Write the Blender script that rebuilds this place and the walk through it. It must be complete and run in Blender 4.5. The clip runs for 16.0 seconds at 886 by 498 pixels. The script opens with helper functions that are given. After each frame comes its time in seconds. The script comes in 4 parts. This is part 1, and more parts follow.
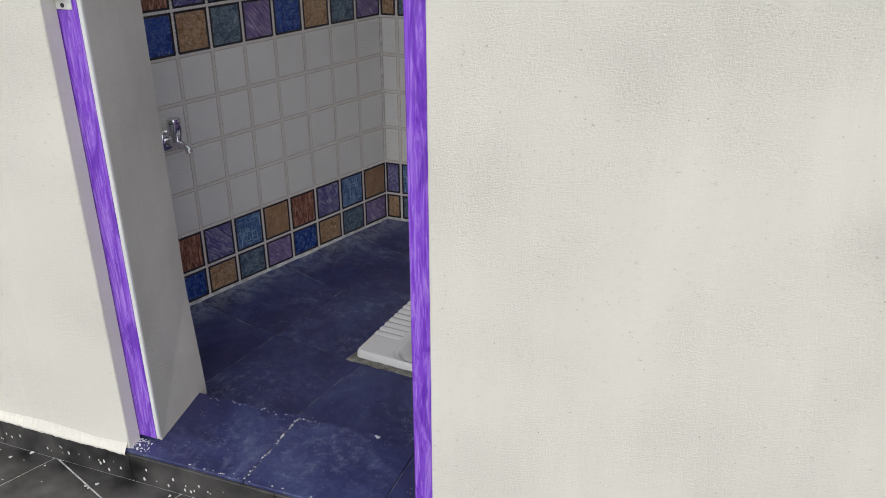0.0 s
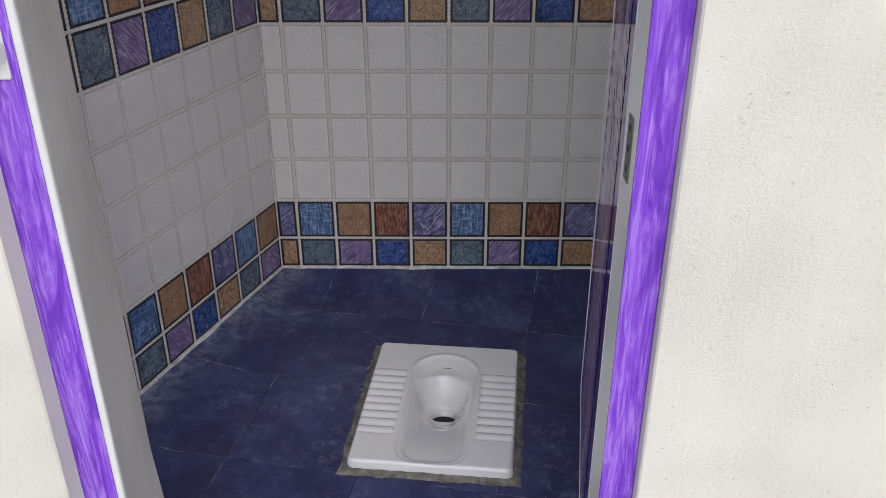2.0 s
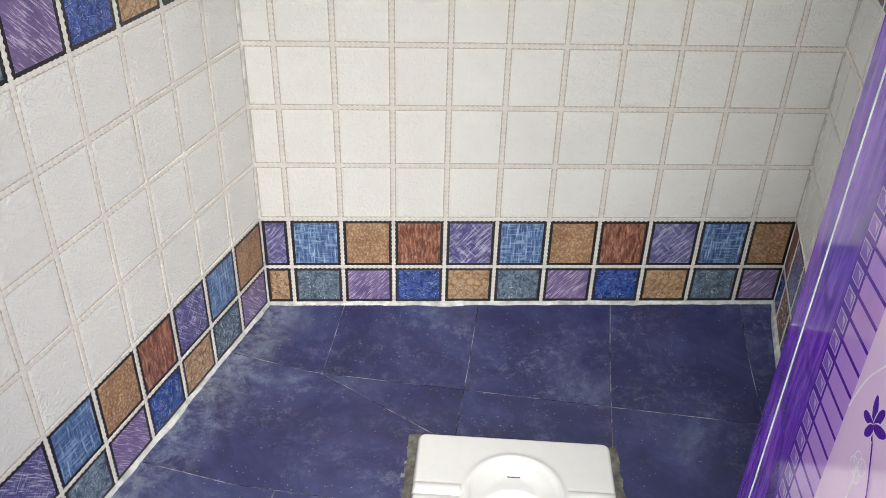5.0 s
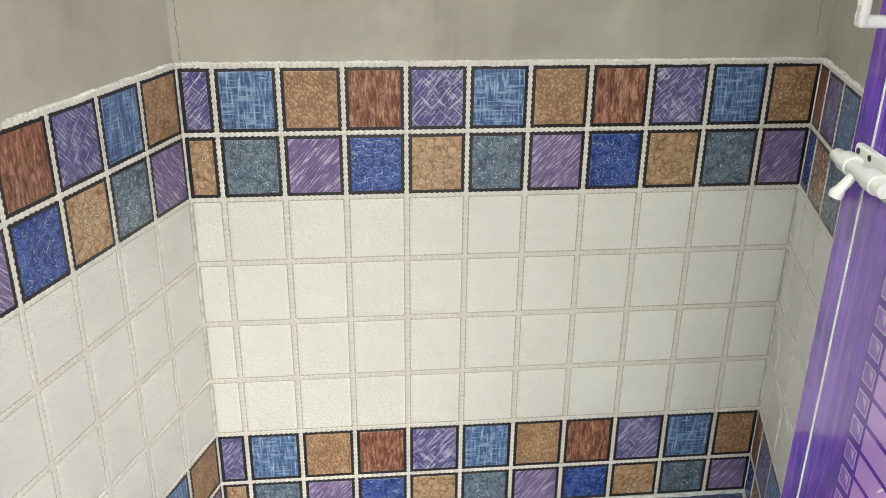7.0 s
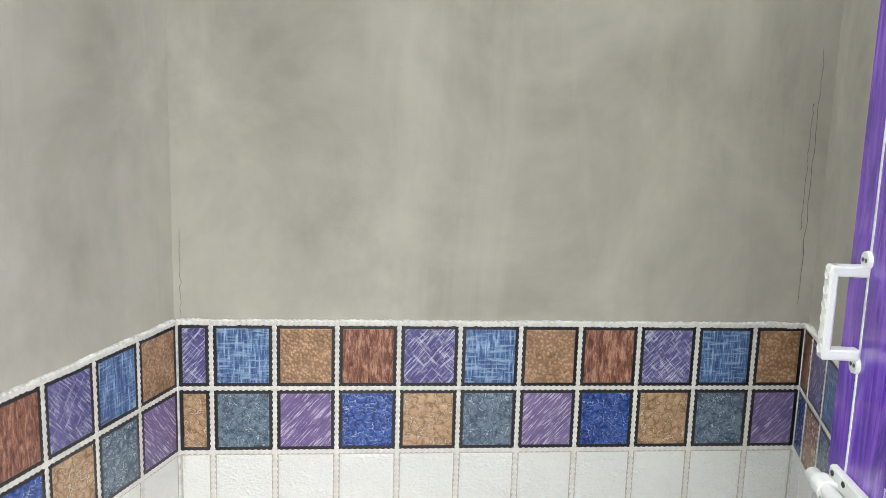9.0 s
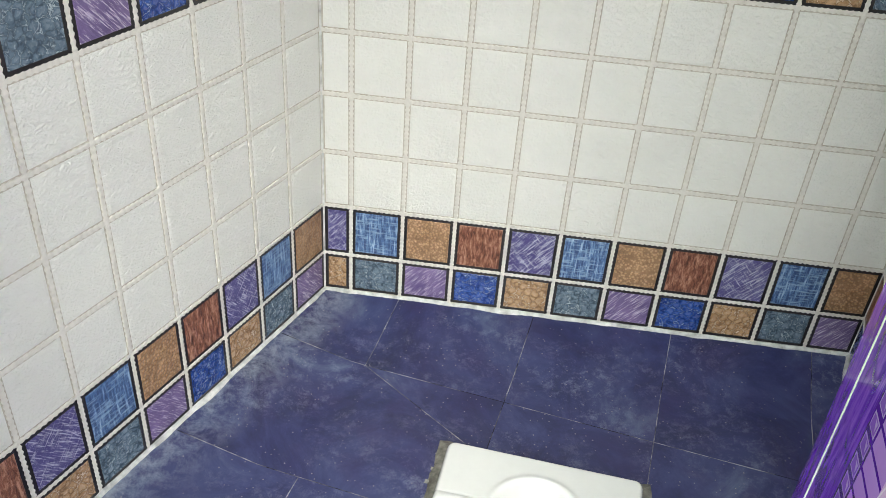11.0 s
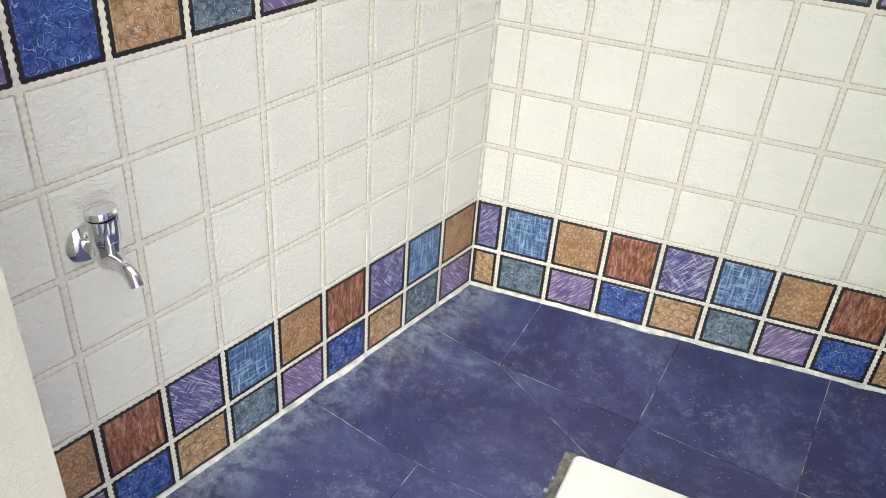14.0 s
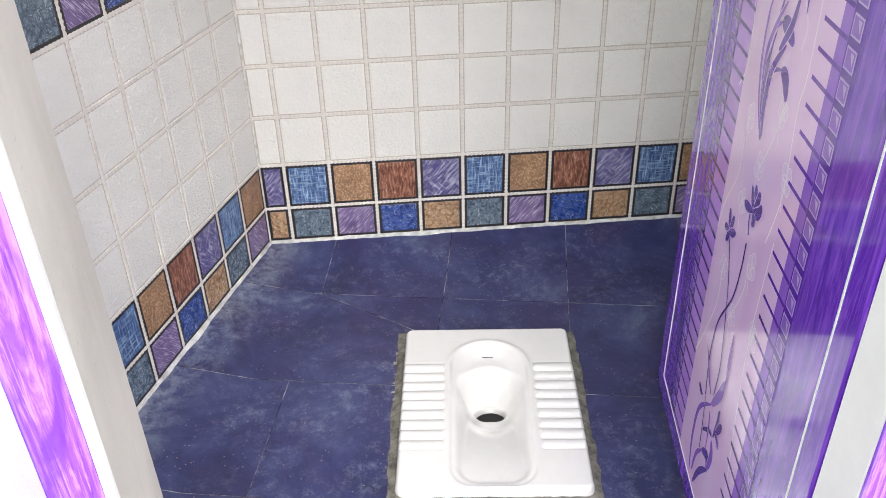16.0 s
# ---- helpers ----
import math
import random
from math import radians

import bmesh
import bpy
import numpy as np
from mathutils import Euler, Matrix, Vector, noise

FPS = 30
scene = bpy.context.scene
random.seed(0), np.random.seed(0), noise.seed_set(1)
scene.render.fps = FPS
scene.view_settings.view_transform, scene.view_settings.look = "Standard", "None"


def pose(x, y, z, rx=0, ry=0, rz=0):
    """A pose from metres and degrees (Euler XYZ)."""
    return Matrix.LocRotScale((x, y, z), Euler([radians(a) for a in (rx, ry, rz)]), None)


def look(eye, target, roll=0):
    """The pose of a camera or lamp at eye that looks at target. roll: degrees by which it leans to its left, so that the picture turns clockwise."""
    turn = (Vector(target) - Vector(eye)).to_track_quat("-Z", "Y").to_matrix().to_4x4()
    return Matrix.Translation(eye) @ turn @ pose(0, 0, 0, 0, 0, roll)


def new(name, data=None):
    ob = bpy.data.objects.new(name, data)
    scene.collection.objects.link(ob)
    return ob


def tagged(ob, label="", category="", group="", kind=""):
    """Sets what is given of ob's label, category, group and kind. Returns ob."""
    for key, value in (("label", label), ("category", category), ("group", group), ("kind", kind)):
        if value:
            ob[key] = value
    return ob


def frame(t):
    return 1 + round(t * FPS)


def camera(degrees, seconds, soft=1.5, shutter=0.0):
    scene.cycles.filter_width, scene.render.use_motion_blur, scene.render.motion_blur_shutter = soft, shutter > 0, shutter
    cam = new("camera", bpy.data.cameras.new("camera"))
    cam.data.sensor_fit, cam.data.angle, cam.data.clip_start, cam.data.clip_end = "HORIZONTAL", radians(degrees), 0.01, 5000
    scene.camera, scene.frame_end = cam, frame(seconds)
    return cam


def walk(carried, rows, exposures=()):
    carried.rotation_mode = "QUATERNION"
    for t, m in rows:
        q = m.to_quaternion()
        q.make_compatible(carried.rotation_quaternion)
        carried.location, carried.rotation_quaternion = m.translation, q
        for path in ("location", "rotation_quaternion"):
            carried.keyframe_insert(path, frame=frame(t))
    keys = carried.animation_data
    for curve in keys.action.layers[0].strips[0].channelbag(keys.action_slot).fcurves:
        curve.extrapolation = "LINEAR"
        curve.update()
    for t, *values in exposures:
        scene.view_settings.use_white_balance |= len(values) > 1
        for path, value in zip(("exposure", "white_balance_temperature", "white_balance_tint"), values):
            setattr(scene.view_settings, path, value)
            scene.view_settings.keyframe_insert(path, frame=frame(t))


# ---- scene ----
cam = camera(55.03, 16.0, soft=0.6)
# seconds; x, y, z in metres; turn in degrees
ROWS = [
    (0.0, 1.4771, -3.1894, 1.5397, 64.66, 0.31, 20.64),
    (0.5, 1.272, -3.1804, 1.5395, 64.91, 1.84, 18.82),
    (1.0, 1.0084, -2.9879, 1.5329, 63.8, 1.44, 16.57),
    (1.5, 0.8006, -2.8481, 1.52, 62.99, 0.25, 7.81),
    (2.0, 0.6158, -2.7565, 1.5201, 62.95, 0.05, 0.44),
    (2.5, 0.5435, -2.6016, 1.5023, 61.86, 0.28, 1.9),
    (3.0, 0.505, -2.3618, 1.4674, 58.57, 0.22, 5.33),
    (3.5, 0.4679, -2.2142, 1.4434, 56.58, -1.47, 1.53),
    (4.0, 0.3842, -2.0429, 1.4257, 55.53, -1.96, -3.95),
    (4.2, 0.37, -2.0008, 1.4221, 55.23, -1.61, -3.09),
    (6.3, 0.3857, -1.8177, 1.5063, 62.39, -1.25, -1.87),
    (6.5, 0.3864, -1.8135, 1.5294, 62.71, -1.24, -3.06),
    (7.0, 0.3694, -1.8131, 1.5559, 67.17, -0.61, -5.8),
    (7.5, 0.3766, -1.8133, 1.5937, 72.99, -1.02, -8.8),
    (8.0, 0.3596, -1.8037, 1.6435, 78.31, -1.89, -9.44),
    (8.5, 0.3716, -1.7961, 1.7227, 82.32, -1.76, -7.41),
    (9.0, 0.4001, -1.8032, 1.7035, 79.98, -1.67, -5.04),
    (9.5, 0.4067, -1.8062, 1.6218, 71.07, -3.21, -1.7),
    (10.0, 0.4209, -1.8238, 1.5475, 62.75, -4.45, 2.55),
    (10.2, 0.4426, -1.833, 1.5215, 59.94, -4.28, 4.14),
    (12.3, 0.4806, -1.8235, 1.4011, 54.62, -2.49, 18.52),
    (12.5, 0.4817, -1.8186, 1.3986, 55.47, -2.85, 23.48),
    (13.0, 0.4671, -1.8105, 1.4007, 56.78, -4.44, 30.85),
    (13.5, 0.4763, -1.8032, 1.4079, 56.55, -5.18, 28.98),
    (14.0, 0.4829, -1.8222, 1.4078, 55.96, -3.71, 19.72),
    (14.5, 0.4964, -1.8524, 1.4159, 55.25, -1.25, 9.62),
    (15.0, 0.4171, -1.9247, 1.389, 56.0, -0.78, 0.08),
    (15.5, 0.379, -2.086, 1.408, 56.08, 0.54, -4.8),
    (16.0, 0.374, -2.3159, 1.4515, 57.44, 1.3, -5.07),
]
EXPOSURES = [(0.0, -0.08, 6250, 10), (1.5, 0.12, 6200, 12), (2.5, 0.25, 6150, 15), (3.0, 0.68, 6200, 16), (3.5, 1.35, 6250, 17), (4.0, 1.55, 6400, 14), (6.5, 1.85, 6850, 1),
             (7.5, 1.62, 7000, 1), (9.0, 1.98, 6400, 3), (9.5, 1.82, 6150, 2), (10.0, 1.62, 6250, 0), (12.5, 1.95, 6850, -1), (13.5, 1.95, 6850, -1), (15.0, 1.85, 6700, 5), (16.0, 1.65, 6500, 10)]
walk(cam, [(t, pose(*p)) for t, *p in ROWS], EXPOSURES)

# ---- daylight: a bright overcast sky ----
world = bpy.data.worlds.new("overcast_sky")
scene.world = world
world.use_nodes = True
wn, wl = world.node_tree.nodes, world.node_tree.links
sky = wn.new("ShaderNodeTexSky")
sky.sky_type, sky.sun_disc = "NISHITA", False
sky.sun_elevation, sky.sun_rotation = radians(42), radians(169)
sky.dust_density, sky.air_density = 2.0, 1.0
wn["Background"].inputs["Strength"].default_value = 0.15
# thin cloud takes most of the blue out of the sky
cloud = wn.new("ShaderNodeHueSaturation")
cloud.inputs["Saturation"].default_value = 0.4
wl.new(sky.outputs["Color"], cloud.inputs["Color"])
wl.new(cloud.outputs["Color"], wn["Background"].inputs["Color"])
sun = new("sun", bpy.data.lights.new("sun", "SUN"))
sun.data.energy, sun.data.angle, sun.data.color = 1.45, radians(110), (1.0, 0.965, 0.905)
sun.matrix_world = look((2.0, -8.2, 8.4), (0.3, 0.0, 0.9))


# ---- materials ----
def nodes_of(name, rough=0.6, metal=0.0, coat=0.0):
    m = bpy.data.materials.new(name)
    m.use_nodes = True
    t = m.node_tree
    b = t.nodes["Principled BSDF"]
    b.inputs["Roughness"].default_value, b.inputs["Metallic"].default_value = rough, metal
    b.inputs["Coat Weight"].default_value = coat
    b.inputs["Coat Roughness"].default_value = 0.06
    return m, t, b


def node(t, kind, **values):
    n = t.nodes.new(kind)
    for k, v in values.items():
        n.inputs[k.replace("_", " ")].default_value = v
    return n


def coords(t, scale=(1, 1, 1), turn=(0, 0, 0), vary=False):
    tc, mp = t.nodes.new("ShaderNodeTexCoord"), t.nodes.new("ShaderNodeMapping")
    mp.inputs["Scale"].default_value = scale
    src = tc.outputs["Object"]
    if any(turn):
        rot = t.nodes.new("ShaderNodeMapping")
        rot.inputs["Rotation"].default_value = [radians(a) for a in turn]
        t.links.new(src, rot.inputs["Vector"])
        src = rot.outputs["Vector"]
    t.links.new(src, mp.inputs["Vector"])
    if vary:
        info = t.nodes.new("ShaderNodeObjectInfo")
        mul = t.nodes.new("ShaderNodeVectorMath")
        mul.operation = "SCALE"
        mul.inputs[0].default_value = (3.1, 5.3, 7.7)
        t.links.new(info.outputs["Random"], mul.inputs["Scale"])
        t.links.new(mul.outputs[0], mp.inputs["Location"])
    return mp.outputs["Vector"]


def ramp(t, fac, stops):
    r = t.nodes.new("ShaderNodeValToRGB")
    e = r.color_ramp.elements
    while len(e) < len(stops):
        e.new(0.5)
    for s, (p, c) in zip(e, stops):
        s.position, s.color = p, (*c, 1)
    t.links.new(fac, r.inputs["Fac"])
    return r.outputs["Color"]


def noise_of(t, vec, scale, detail=4.0, rough=0.6, distort=0.0):
    n = node(t, "ShaderNodeTexNoise", Scale=scale, Detail=detail, Roughness=rough, Distortion=distort)
    t.links.new(vec, n.inputs["Vector"])
    return n.outputs["Fac"]


def blend(t, a, b, fac, how="MIX"):
    m = t.nodes.new("ShaderNodeMix")
    m.data_type, m.blend_type = "RGBA", how
    for sock, v in ((m.inputs[6], a), (m.inputs[7], b), (m.inputs[0], fac)):
        if isinstance(v, (tuple, list)):
            sock.default_value = (*v, 1)
        elif isinstance(v, float):
            sock.default_value = v
        else:
            t.links.new(v, sock)
    return m.outputs[2]


def bump(t, b, height, strength, distance, after=None):
    n = node(t, "ShaderNodeBump", Strength=strength, Distance=distance)
    t.links.new(height, n.inputs["Height"])
    if after:
        t.links.new(after, n.inputs["Normal"])
    t.links.new(n.outputs["Normal"], b.inputs["Normal"])
    return n.outputs["Normal"]


def rough_from(t, b, fac, lo, hi):
    m = node(t, "ShaderNodeMapRange")
    m.inputs["To Min"].default_value, m.inputs["To Max"].default_value = lo, hi
    t.links.new(fac, m.inputs["Value"])
    t.links.new(m.outputs[0], b.inputs["Roughness"])


def plain(name, colour, rough=0.5, metal=0.0, coat=0.0, mottle=0.12, scale=30.0):
    m, t, b = nodes_of(name, rough, metal, coat)
    v = coords(t)
    n = noise_of(t, v, scale)
    lo = tuple(c * (1 - mottle) for c in colour)
    hi = tuple(min(1, c * (1 + mottle)) for c in colour)
    t.links.new(ramp(t, n, [(0.3, lo), (0.7, hi)]), b.inputs["Base Color"])
    return m


def plaster(name, colour, stain, grain, pits, big=1.3, wavy=0.35, cloud=0.9):
    m, t, b = nodes_of(name, 0.85)
    v = coords(t)
    wide = noise_of(t, v, big, 5, 0.6, 0.4)
    streak = noise_of(t, coords(t, (5, 5, 0.7)), 1.4, 5, 0.65, 0.3)
    base = ramp(t, wide, [(0.3, stain), (0.62, colour)])
    base = blend(t, base, tuple(min(1, c * 1.1) for c in colour), ramp(t, streak, [(0.5, (0, 0, 0)), (0.75, (0.55, 0.55, 0.55))]))
    # dark dots that put the shade of small pits into the colour
    vor = node(t, "ShaderNodeTexVoronoi", Scale=38.0)
    t.links.new(v, vor.inputs["Vector"])
    pit_shade = ramp(t, vor.outputs["Distance"], [(0.03, (0.45, 0.42, 0.36)), (0.07, (1, 1, 1))])
    where = ramp(t, noise_of(t, v, 9.0, 2), [(0.48, (0, 0, 0)), (0.60, (pits, pits, pits))])
    base = blend(t, base, pit_shade, where, "MULTIPLY")
    # dark specks in the colour stand for shade in the rough grain
    crumb = ramp(t, noise_of(t, coords(t, (1, 1, 1.5)), 75.0, 6, 0.75), [(0.29, (0.45, 0.42, 0.37)), (0.37, (1, 1, 1)), (0.64, (1.04, 1.04, 1.04))])
    spots = ramp(t, noise_of(t, v, 3.1, 4, 0.65), [(0.36, (0.25 * grain,) * 3), (0.62, (grain * cloud,) * 3)])
    t.links.new(blend(t, base, crumb, spots, "MULTIPLY"), b.inputs["Base Color"])
    patch = ramp(t, noise_of(t, v, 3.5, 3), [(0.40, (0.15, 0.15, 0.15)), (0.62, (1, 1, 1))])
    fine = blend(t, (0.5, 0.5, 0.5), noise_of(t, coords(t, (1, 1, 1.6)), 140.0, 5, 0.7), patch)
    n1 = bump(t, b, fine, min(1.0, grain * 1.3), 0.0034)
    bump(t, b, noise_of(t, v, 7.0, 3), wavy, 0.012, n1)
    return m


def blue_floor(name, vary):
    m, t, b = nodes_of(name, 0.4)
    v = coords(t, vary=vary)
    wide = noise_of(t, v, 4.0, 8, 0.72, 0.8)
    base = ramp(t, wide, [(0.28, (0.011, 0.013, 0.050)), (0.47, (0.027, 0.031, 0.112)), (0.60, (0.048, 0.060, 0.160)), (0.74, (0.13, 0.155, 0.24))])
    violet = noise_of(t, v, 7.0, 5, 0.7, 0.5)
    base = blend(t, base, (0.042, 0.024, 0.098), ramp(t, violet, [(0.5, (0, 0, 0)), (0.7, (0.35, 0.35, 0.35))]))
    scuff = noise_of(t, v, 34.0, 8, 0.85, 0.3)
    zone = ramp(t, noise_of(t, v, 3.0, 3), [(0.42, (0, 0, 0)), (0.66, (0.9, 0.9, 0.9))])
    mask = blend(t, (0, 0, 0), ramp(t, scuff, [(0.50, (0, 0, 0)), (0.64, (0.8, 0.8, 0.8))]), zone)
    base = blend(t, base, (0.22, 0.24, 0.33), mask)
    speck = node(t, "ShaderNodeTexVoronoi", Scale=70.0)
    t.links.new(v, speck.inputs["Vector"])
    dots = ramp(t, speck.outputs["Distance"], [(0.07, (0.8, 0.8, 0.8)), (0.15, (0, 0, 0))])
    some = ramp(t, noise_of(t, v, 16.0, 2), [(0.46, (0, 0, 0)), (0.56, (1, 1, 1))])
    base = blend(t, base, (0.36, 0.33, 0.31), blend(t, (0, 0, 0), dots, some))
    # dried cement film along the left wall
    way = t.nodes.new("ShaderNodeVectorMath")
    way.operation = "DOT_PRODUCT"
    way.inputs[1].default_value = (0.942, -0.3358, 0)
    t.links.new(t.nodes.new("ShaderNodeTexCoord").outputs["Object"], way.inputs[0])
    near = ramp(t, way.outputs["Value"], [(0.01, (1, 1, 1)), (0.13, (0, 0, 0))])
    film = ramp(t, noise_of(t, coords(t), 19.0, 8, 0.8, 0.3), [(0.42, (0, 0, 0)), (0.64, (0.85, 0.85, 0.85))])
    base = blend(t, base, (0.36, 0.40, 0.48), blend(t, (0, 0, 0), film, near))
    t.links.new(base, b.inputs["Base Color"])
    rough_from(t, b, wide, 0.24, 0.52)
    bump(t, b, noise_of(t, v, 60.0, 6, 0.7), 0.12, 0.002)
    return m


def violet_wood(name, dark, mid, light, rough=0.12):
    m, t, b = nodes_of(name, rough, 0, 0.6)
    v = coords(t, (14, 14, 1.5))
    g = noise_of(t, v, 2.6, 7, 0.66, 2.0)
    wave = node(t, "ShaderNodeTexWave", Scale=0.9, Distortion=14.0, Detail=4.0, Detail_Scale=0.5)
    t.links.new(coords(t, (14, 14, 2.2)), wave.inputs["Vector"])
    g = blend(t, g, wave.outputs["Fac"], 0.05)
    fine = noise_of(t, coords(t, (60, 60, 3)), 4.0, 4, 0.6, 0.6)
    base = ramp(t, g, [(0.3, dark), (0.48, mid), (0.66, light)])
    base = blend(t, base, light, ramp(t, fine, [(0.54, (0, 0, 0)), (0.66, (0.75, 0.75, 0.75))]))
    knot = noise_of(t, coords(t, (7, 7, 2.2)), 1.6, 3, 0.5, 2.5)
    base = blend(t, base, dark, ramp(t, knot, [(0.56, (0, 0, 0)), (0.66, (0.75, 0.75, 0.75))]))
    t.links.new(base, b.inputs["Base Color"])
    bump(t, b, g, 0.05, 0.001)
    return m


def pale_print(name, lo, hi):
    m, t, b = nodes_of(name, 0.14, 0, 0.5)
    n = noise_of(t, coords(t, (6, 6, 1.2)), 1.5, 5, 0.6, 0.5)
    t.links.new(ramp(t, n, [(0.35, lo), (0.65, hi)]), b.inputs["Base Color"])
    return m


def tile_face(name, kind):
    """The eight glazed patterns of the small squares."""
    m, t, b = nodes_of(name, 0.3, 0, 0.25)
    v = coords(t, vary=True)
    if kind in ("scratch", "lavender"):
        a = noise_of(t, coords(t, (1, 1, 1), (0, 40, 0), True), 20, 3)
        s1 = noise_of(t, coords(t, (9, 9, 105), (0, 48, 0), True), 3.0, 4, 0.7)
        s2 = noise_of(t, coords(t, (9, 9, 105), (0, 132, 0), True), 2.8, 4, 0.7)
        deep, mid, pale = ((0.055, 0.045, 0.19), (0.11, 0.095, 0.29), (0.58, 0.58, 0.70)) if kind == "scratch" else ((0.12, 0.08, 0.22), (0.21, 0.145, 0.33), (0.62, 0.55, 0.68))
        base = ramp(t, a, [(0.3, deep), (0.7, mid)])
        base = blend(t, base, pale, ramp(t, s1, [(0.52, (0, 0, 0)), (0.62, (0.9, 0.9, 0.9))]))
        if kind == "scratch":
            base = blend(t, base, pale, ramp(t, s2, [(0.55, (0, 0, 0)), (0.64, (0.75, 0.75, 0.75))]))
        h = s1
    elif kind == "weave":
        s1 = noise_of(t, coords(t, (85, 85, 10), (0, 0, 0), True), 2.2, 4, 0.7)
        s2 = noise_of(t, coords(t, (10, 10, 85), (0, 0, 0), True), 2.2, 4, 0.7)
        base = ramp(t, s1, [(0.42, (0.03, 0.07, 0.20)), (0.55, (0.11, 0.21, 0.42)), (0.66, (0.42, 0.55, 0.70))])
        base = blend(t, base, (0.30, 0.43, 0.60), ramp(t, s2, [(0.51, (0, 0, 0)), (0.62, (0.8, 0.8, 0.8))]))
        h = s2
    elif kind == "bark":
        h = noise_of(t, coords(t, (62, 62, 15), (0, 0, 0), True), 2.2, 5, 0.75, 0.5)
        base = ramp(t, h, [(0.36, (0.075, 0.022, 0.014)), (0.5, (0.25, 0.095, 0.055)), (0.64, (0.54, 0.30, 0.21))])
    elif kind == "tan":
        vor = node(t, "ShaderNodeTexVoronoi", Scale=150.0)
        t.links.new(v, vor.inputs["Vector"])
        h = vor.outputs["Distance"]
        soft = ramp(t, noise_of(t, v, 25, 4), [(0.3, (0.33, 0.195, 0.105)), (0.7, (0.52, 0.335, 0.20))])
        base = blend(t, soft, ramp(t, h, [(0.2, (1.3, 1.28, 1.25)), (0.55, (0.74, 0.69, 0.64))]), 1.0, "MULTIPLY")
    else:
        # curling pale ridges round small cells; on pebble they also paint relief highlights
        warp = node(t, "ShaderNodeTexNoise", Scale=70.0, Detail=2.0)
        t.links.new(v, warp.inputs["Vector"])
        push = t.nodes.new("ShaderNodeVectorMath")
        push.operation = "MULTIPLY_ADD"
        push.inputs[1].default_value = (0.022, 0.022, 0.022)
        t.links.new(warp.outputs["Color"], push.inputs[0])
        t.links.new(v, push.inputs[2])
        vor = node(t, "ShaderNodeTexVoronoi", Scale=52.0 if kind == "pebble" else 62.0)
        vor.feature = "DISTANCE_TO_EDGE"
        t.links.new(push.outputs[0], vor.inputs["Vector"])
        h = vor.outputs["Distance"]
        tone = noise_of(t, v, 30, 5, 0.7, 1.2)
        deep, mid, pale = {"teal": ((0.075, 0.115, 0.165), (0.16, 0.22, 0.285), (0.44, 0.52, 0.58)),
                           "royal": ((0.016, 0.04, 0.21), (0.04, 0.10, 0.38), (0.28, 0.38, 0.62)),
                           "pebble": ((0.34, 0.20, 0.105), (0.52, 0.335, 0.19), (0.70, 0.56, 0.42))}[kind]
        base = ramp(t, tone, [(0.34, deep), (0.62, mid)])
        dark = tuple(c * 0.55 for c in deep)
        base = blend(t, base, dark, ramp(t, h, [(0.05, (0.75, 0.75, 0.75)), (0.13, (0, 0, 0))]))
        crest = blend(t, (0, 0, 0), ramp(t, h, [(0.015, (0.9, 0.9, 0.9)), (0.05, (0, 0, 0))]), ramp(t, noise_of(t, v, 55, 3), [(0.42, (0, 0, 0)), (0.58, (1, 1, 1))]))
        base = blend(t, base, pale, crest)
        fleck = noise_of(t, v, 190, 3, 0.7)
        base = blend(t, base, pale, ramp(t, fleck, [(0.63, (0, 0, 0)), (0.70, (0.8, 0.8, 0.8))]))
    t.links.new(base, b.inputs["Base Color"])
    rough_from(t, b, h, 0.2, 0.5)
    bump(t, b, h, 0.75, 0.004)
    return m


def white_glaze():
    m, t, b = nodes_of("white_leather_glaze", 0.35, 0, 0.15)
    v = coords(t, vary=True)
    n = noise_of(t, coords(t, (1, 1, 1.7), (0, 0, 0), True), 90, 3, 0.6, 0.8)
    t.links.new(ramp(t, noise_of(t, v, 5, 3), [(0.3, (0.79, 0.78, 0.74)), (0.7, (0.84, 0.83, 0.79))]), b.inputs["Base Color"])
    bump(t, b, n, 0.85, 0.008)
    return m


M = {}
for kind in ("scratch", "lavender", "weave", "bark", "tan", "pebble", "teal", "royal"):
    M[kind] = tile_face("glaze_" + kind, kind)
M["white"] = white_glaze()
M["black"] = plain("black_tile_border", (0.018, 0.016, 0.018), 0.35)
M["bead"] = plain("white_rope_bead", (0.72, 0.69, 0.64), 0.45, mottle=0.08, scale=60)
# brownish joints: dirt, with the thin shadow lines beside the beads painted in
M["groove"] = plain("joint_dirt_and_shade", (0.52, 0.48, 0.41), 0.8, mottle=0.2)
M["grout"] = plain("white_cement_grout", (0.62, 0.62, 0.61), 0.85, mottle=0.35, scale=38)
M["cream"] = plaster("cream_wall_paint", (0.755, 0.728, 0.640), (0.738, 0.711, 0.622), 1.0, 1.0, 1.3, 0.05, 0.85)
M["cement"] = plaster("smooth_cement_plaster", (0.495, 0.468, 0.405), (0.325, 0.302, 0.258), 0.2, 0.25, 2.6, 0.22)
# the wall's cream paint again, toned darker for the shade in the reveal
M["reveal"] = plaster("shaded_cream_reveal", (0.68, 0.655, 0.575), (0.58, 0.555, 0.48), 0.8, 0.5, 3.0, 0.15)
M["floor"] = blue_floor("blue_floor_tile", True)
m, t, bs = nodes_of("worn_floor_joint", 0.85)
t.links.new(ramp(t, noise_of(t, coords(t), 9.0, 5, 0.7), [(0.42, (0.016, 0.016, 0.034)), (0.52, (0.16, 0.16, 0.18)), (0.62, (0.48, 0.47, 0.44))]), bs.inputs["Base Color"])
M["dark_joint"] = m
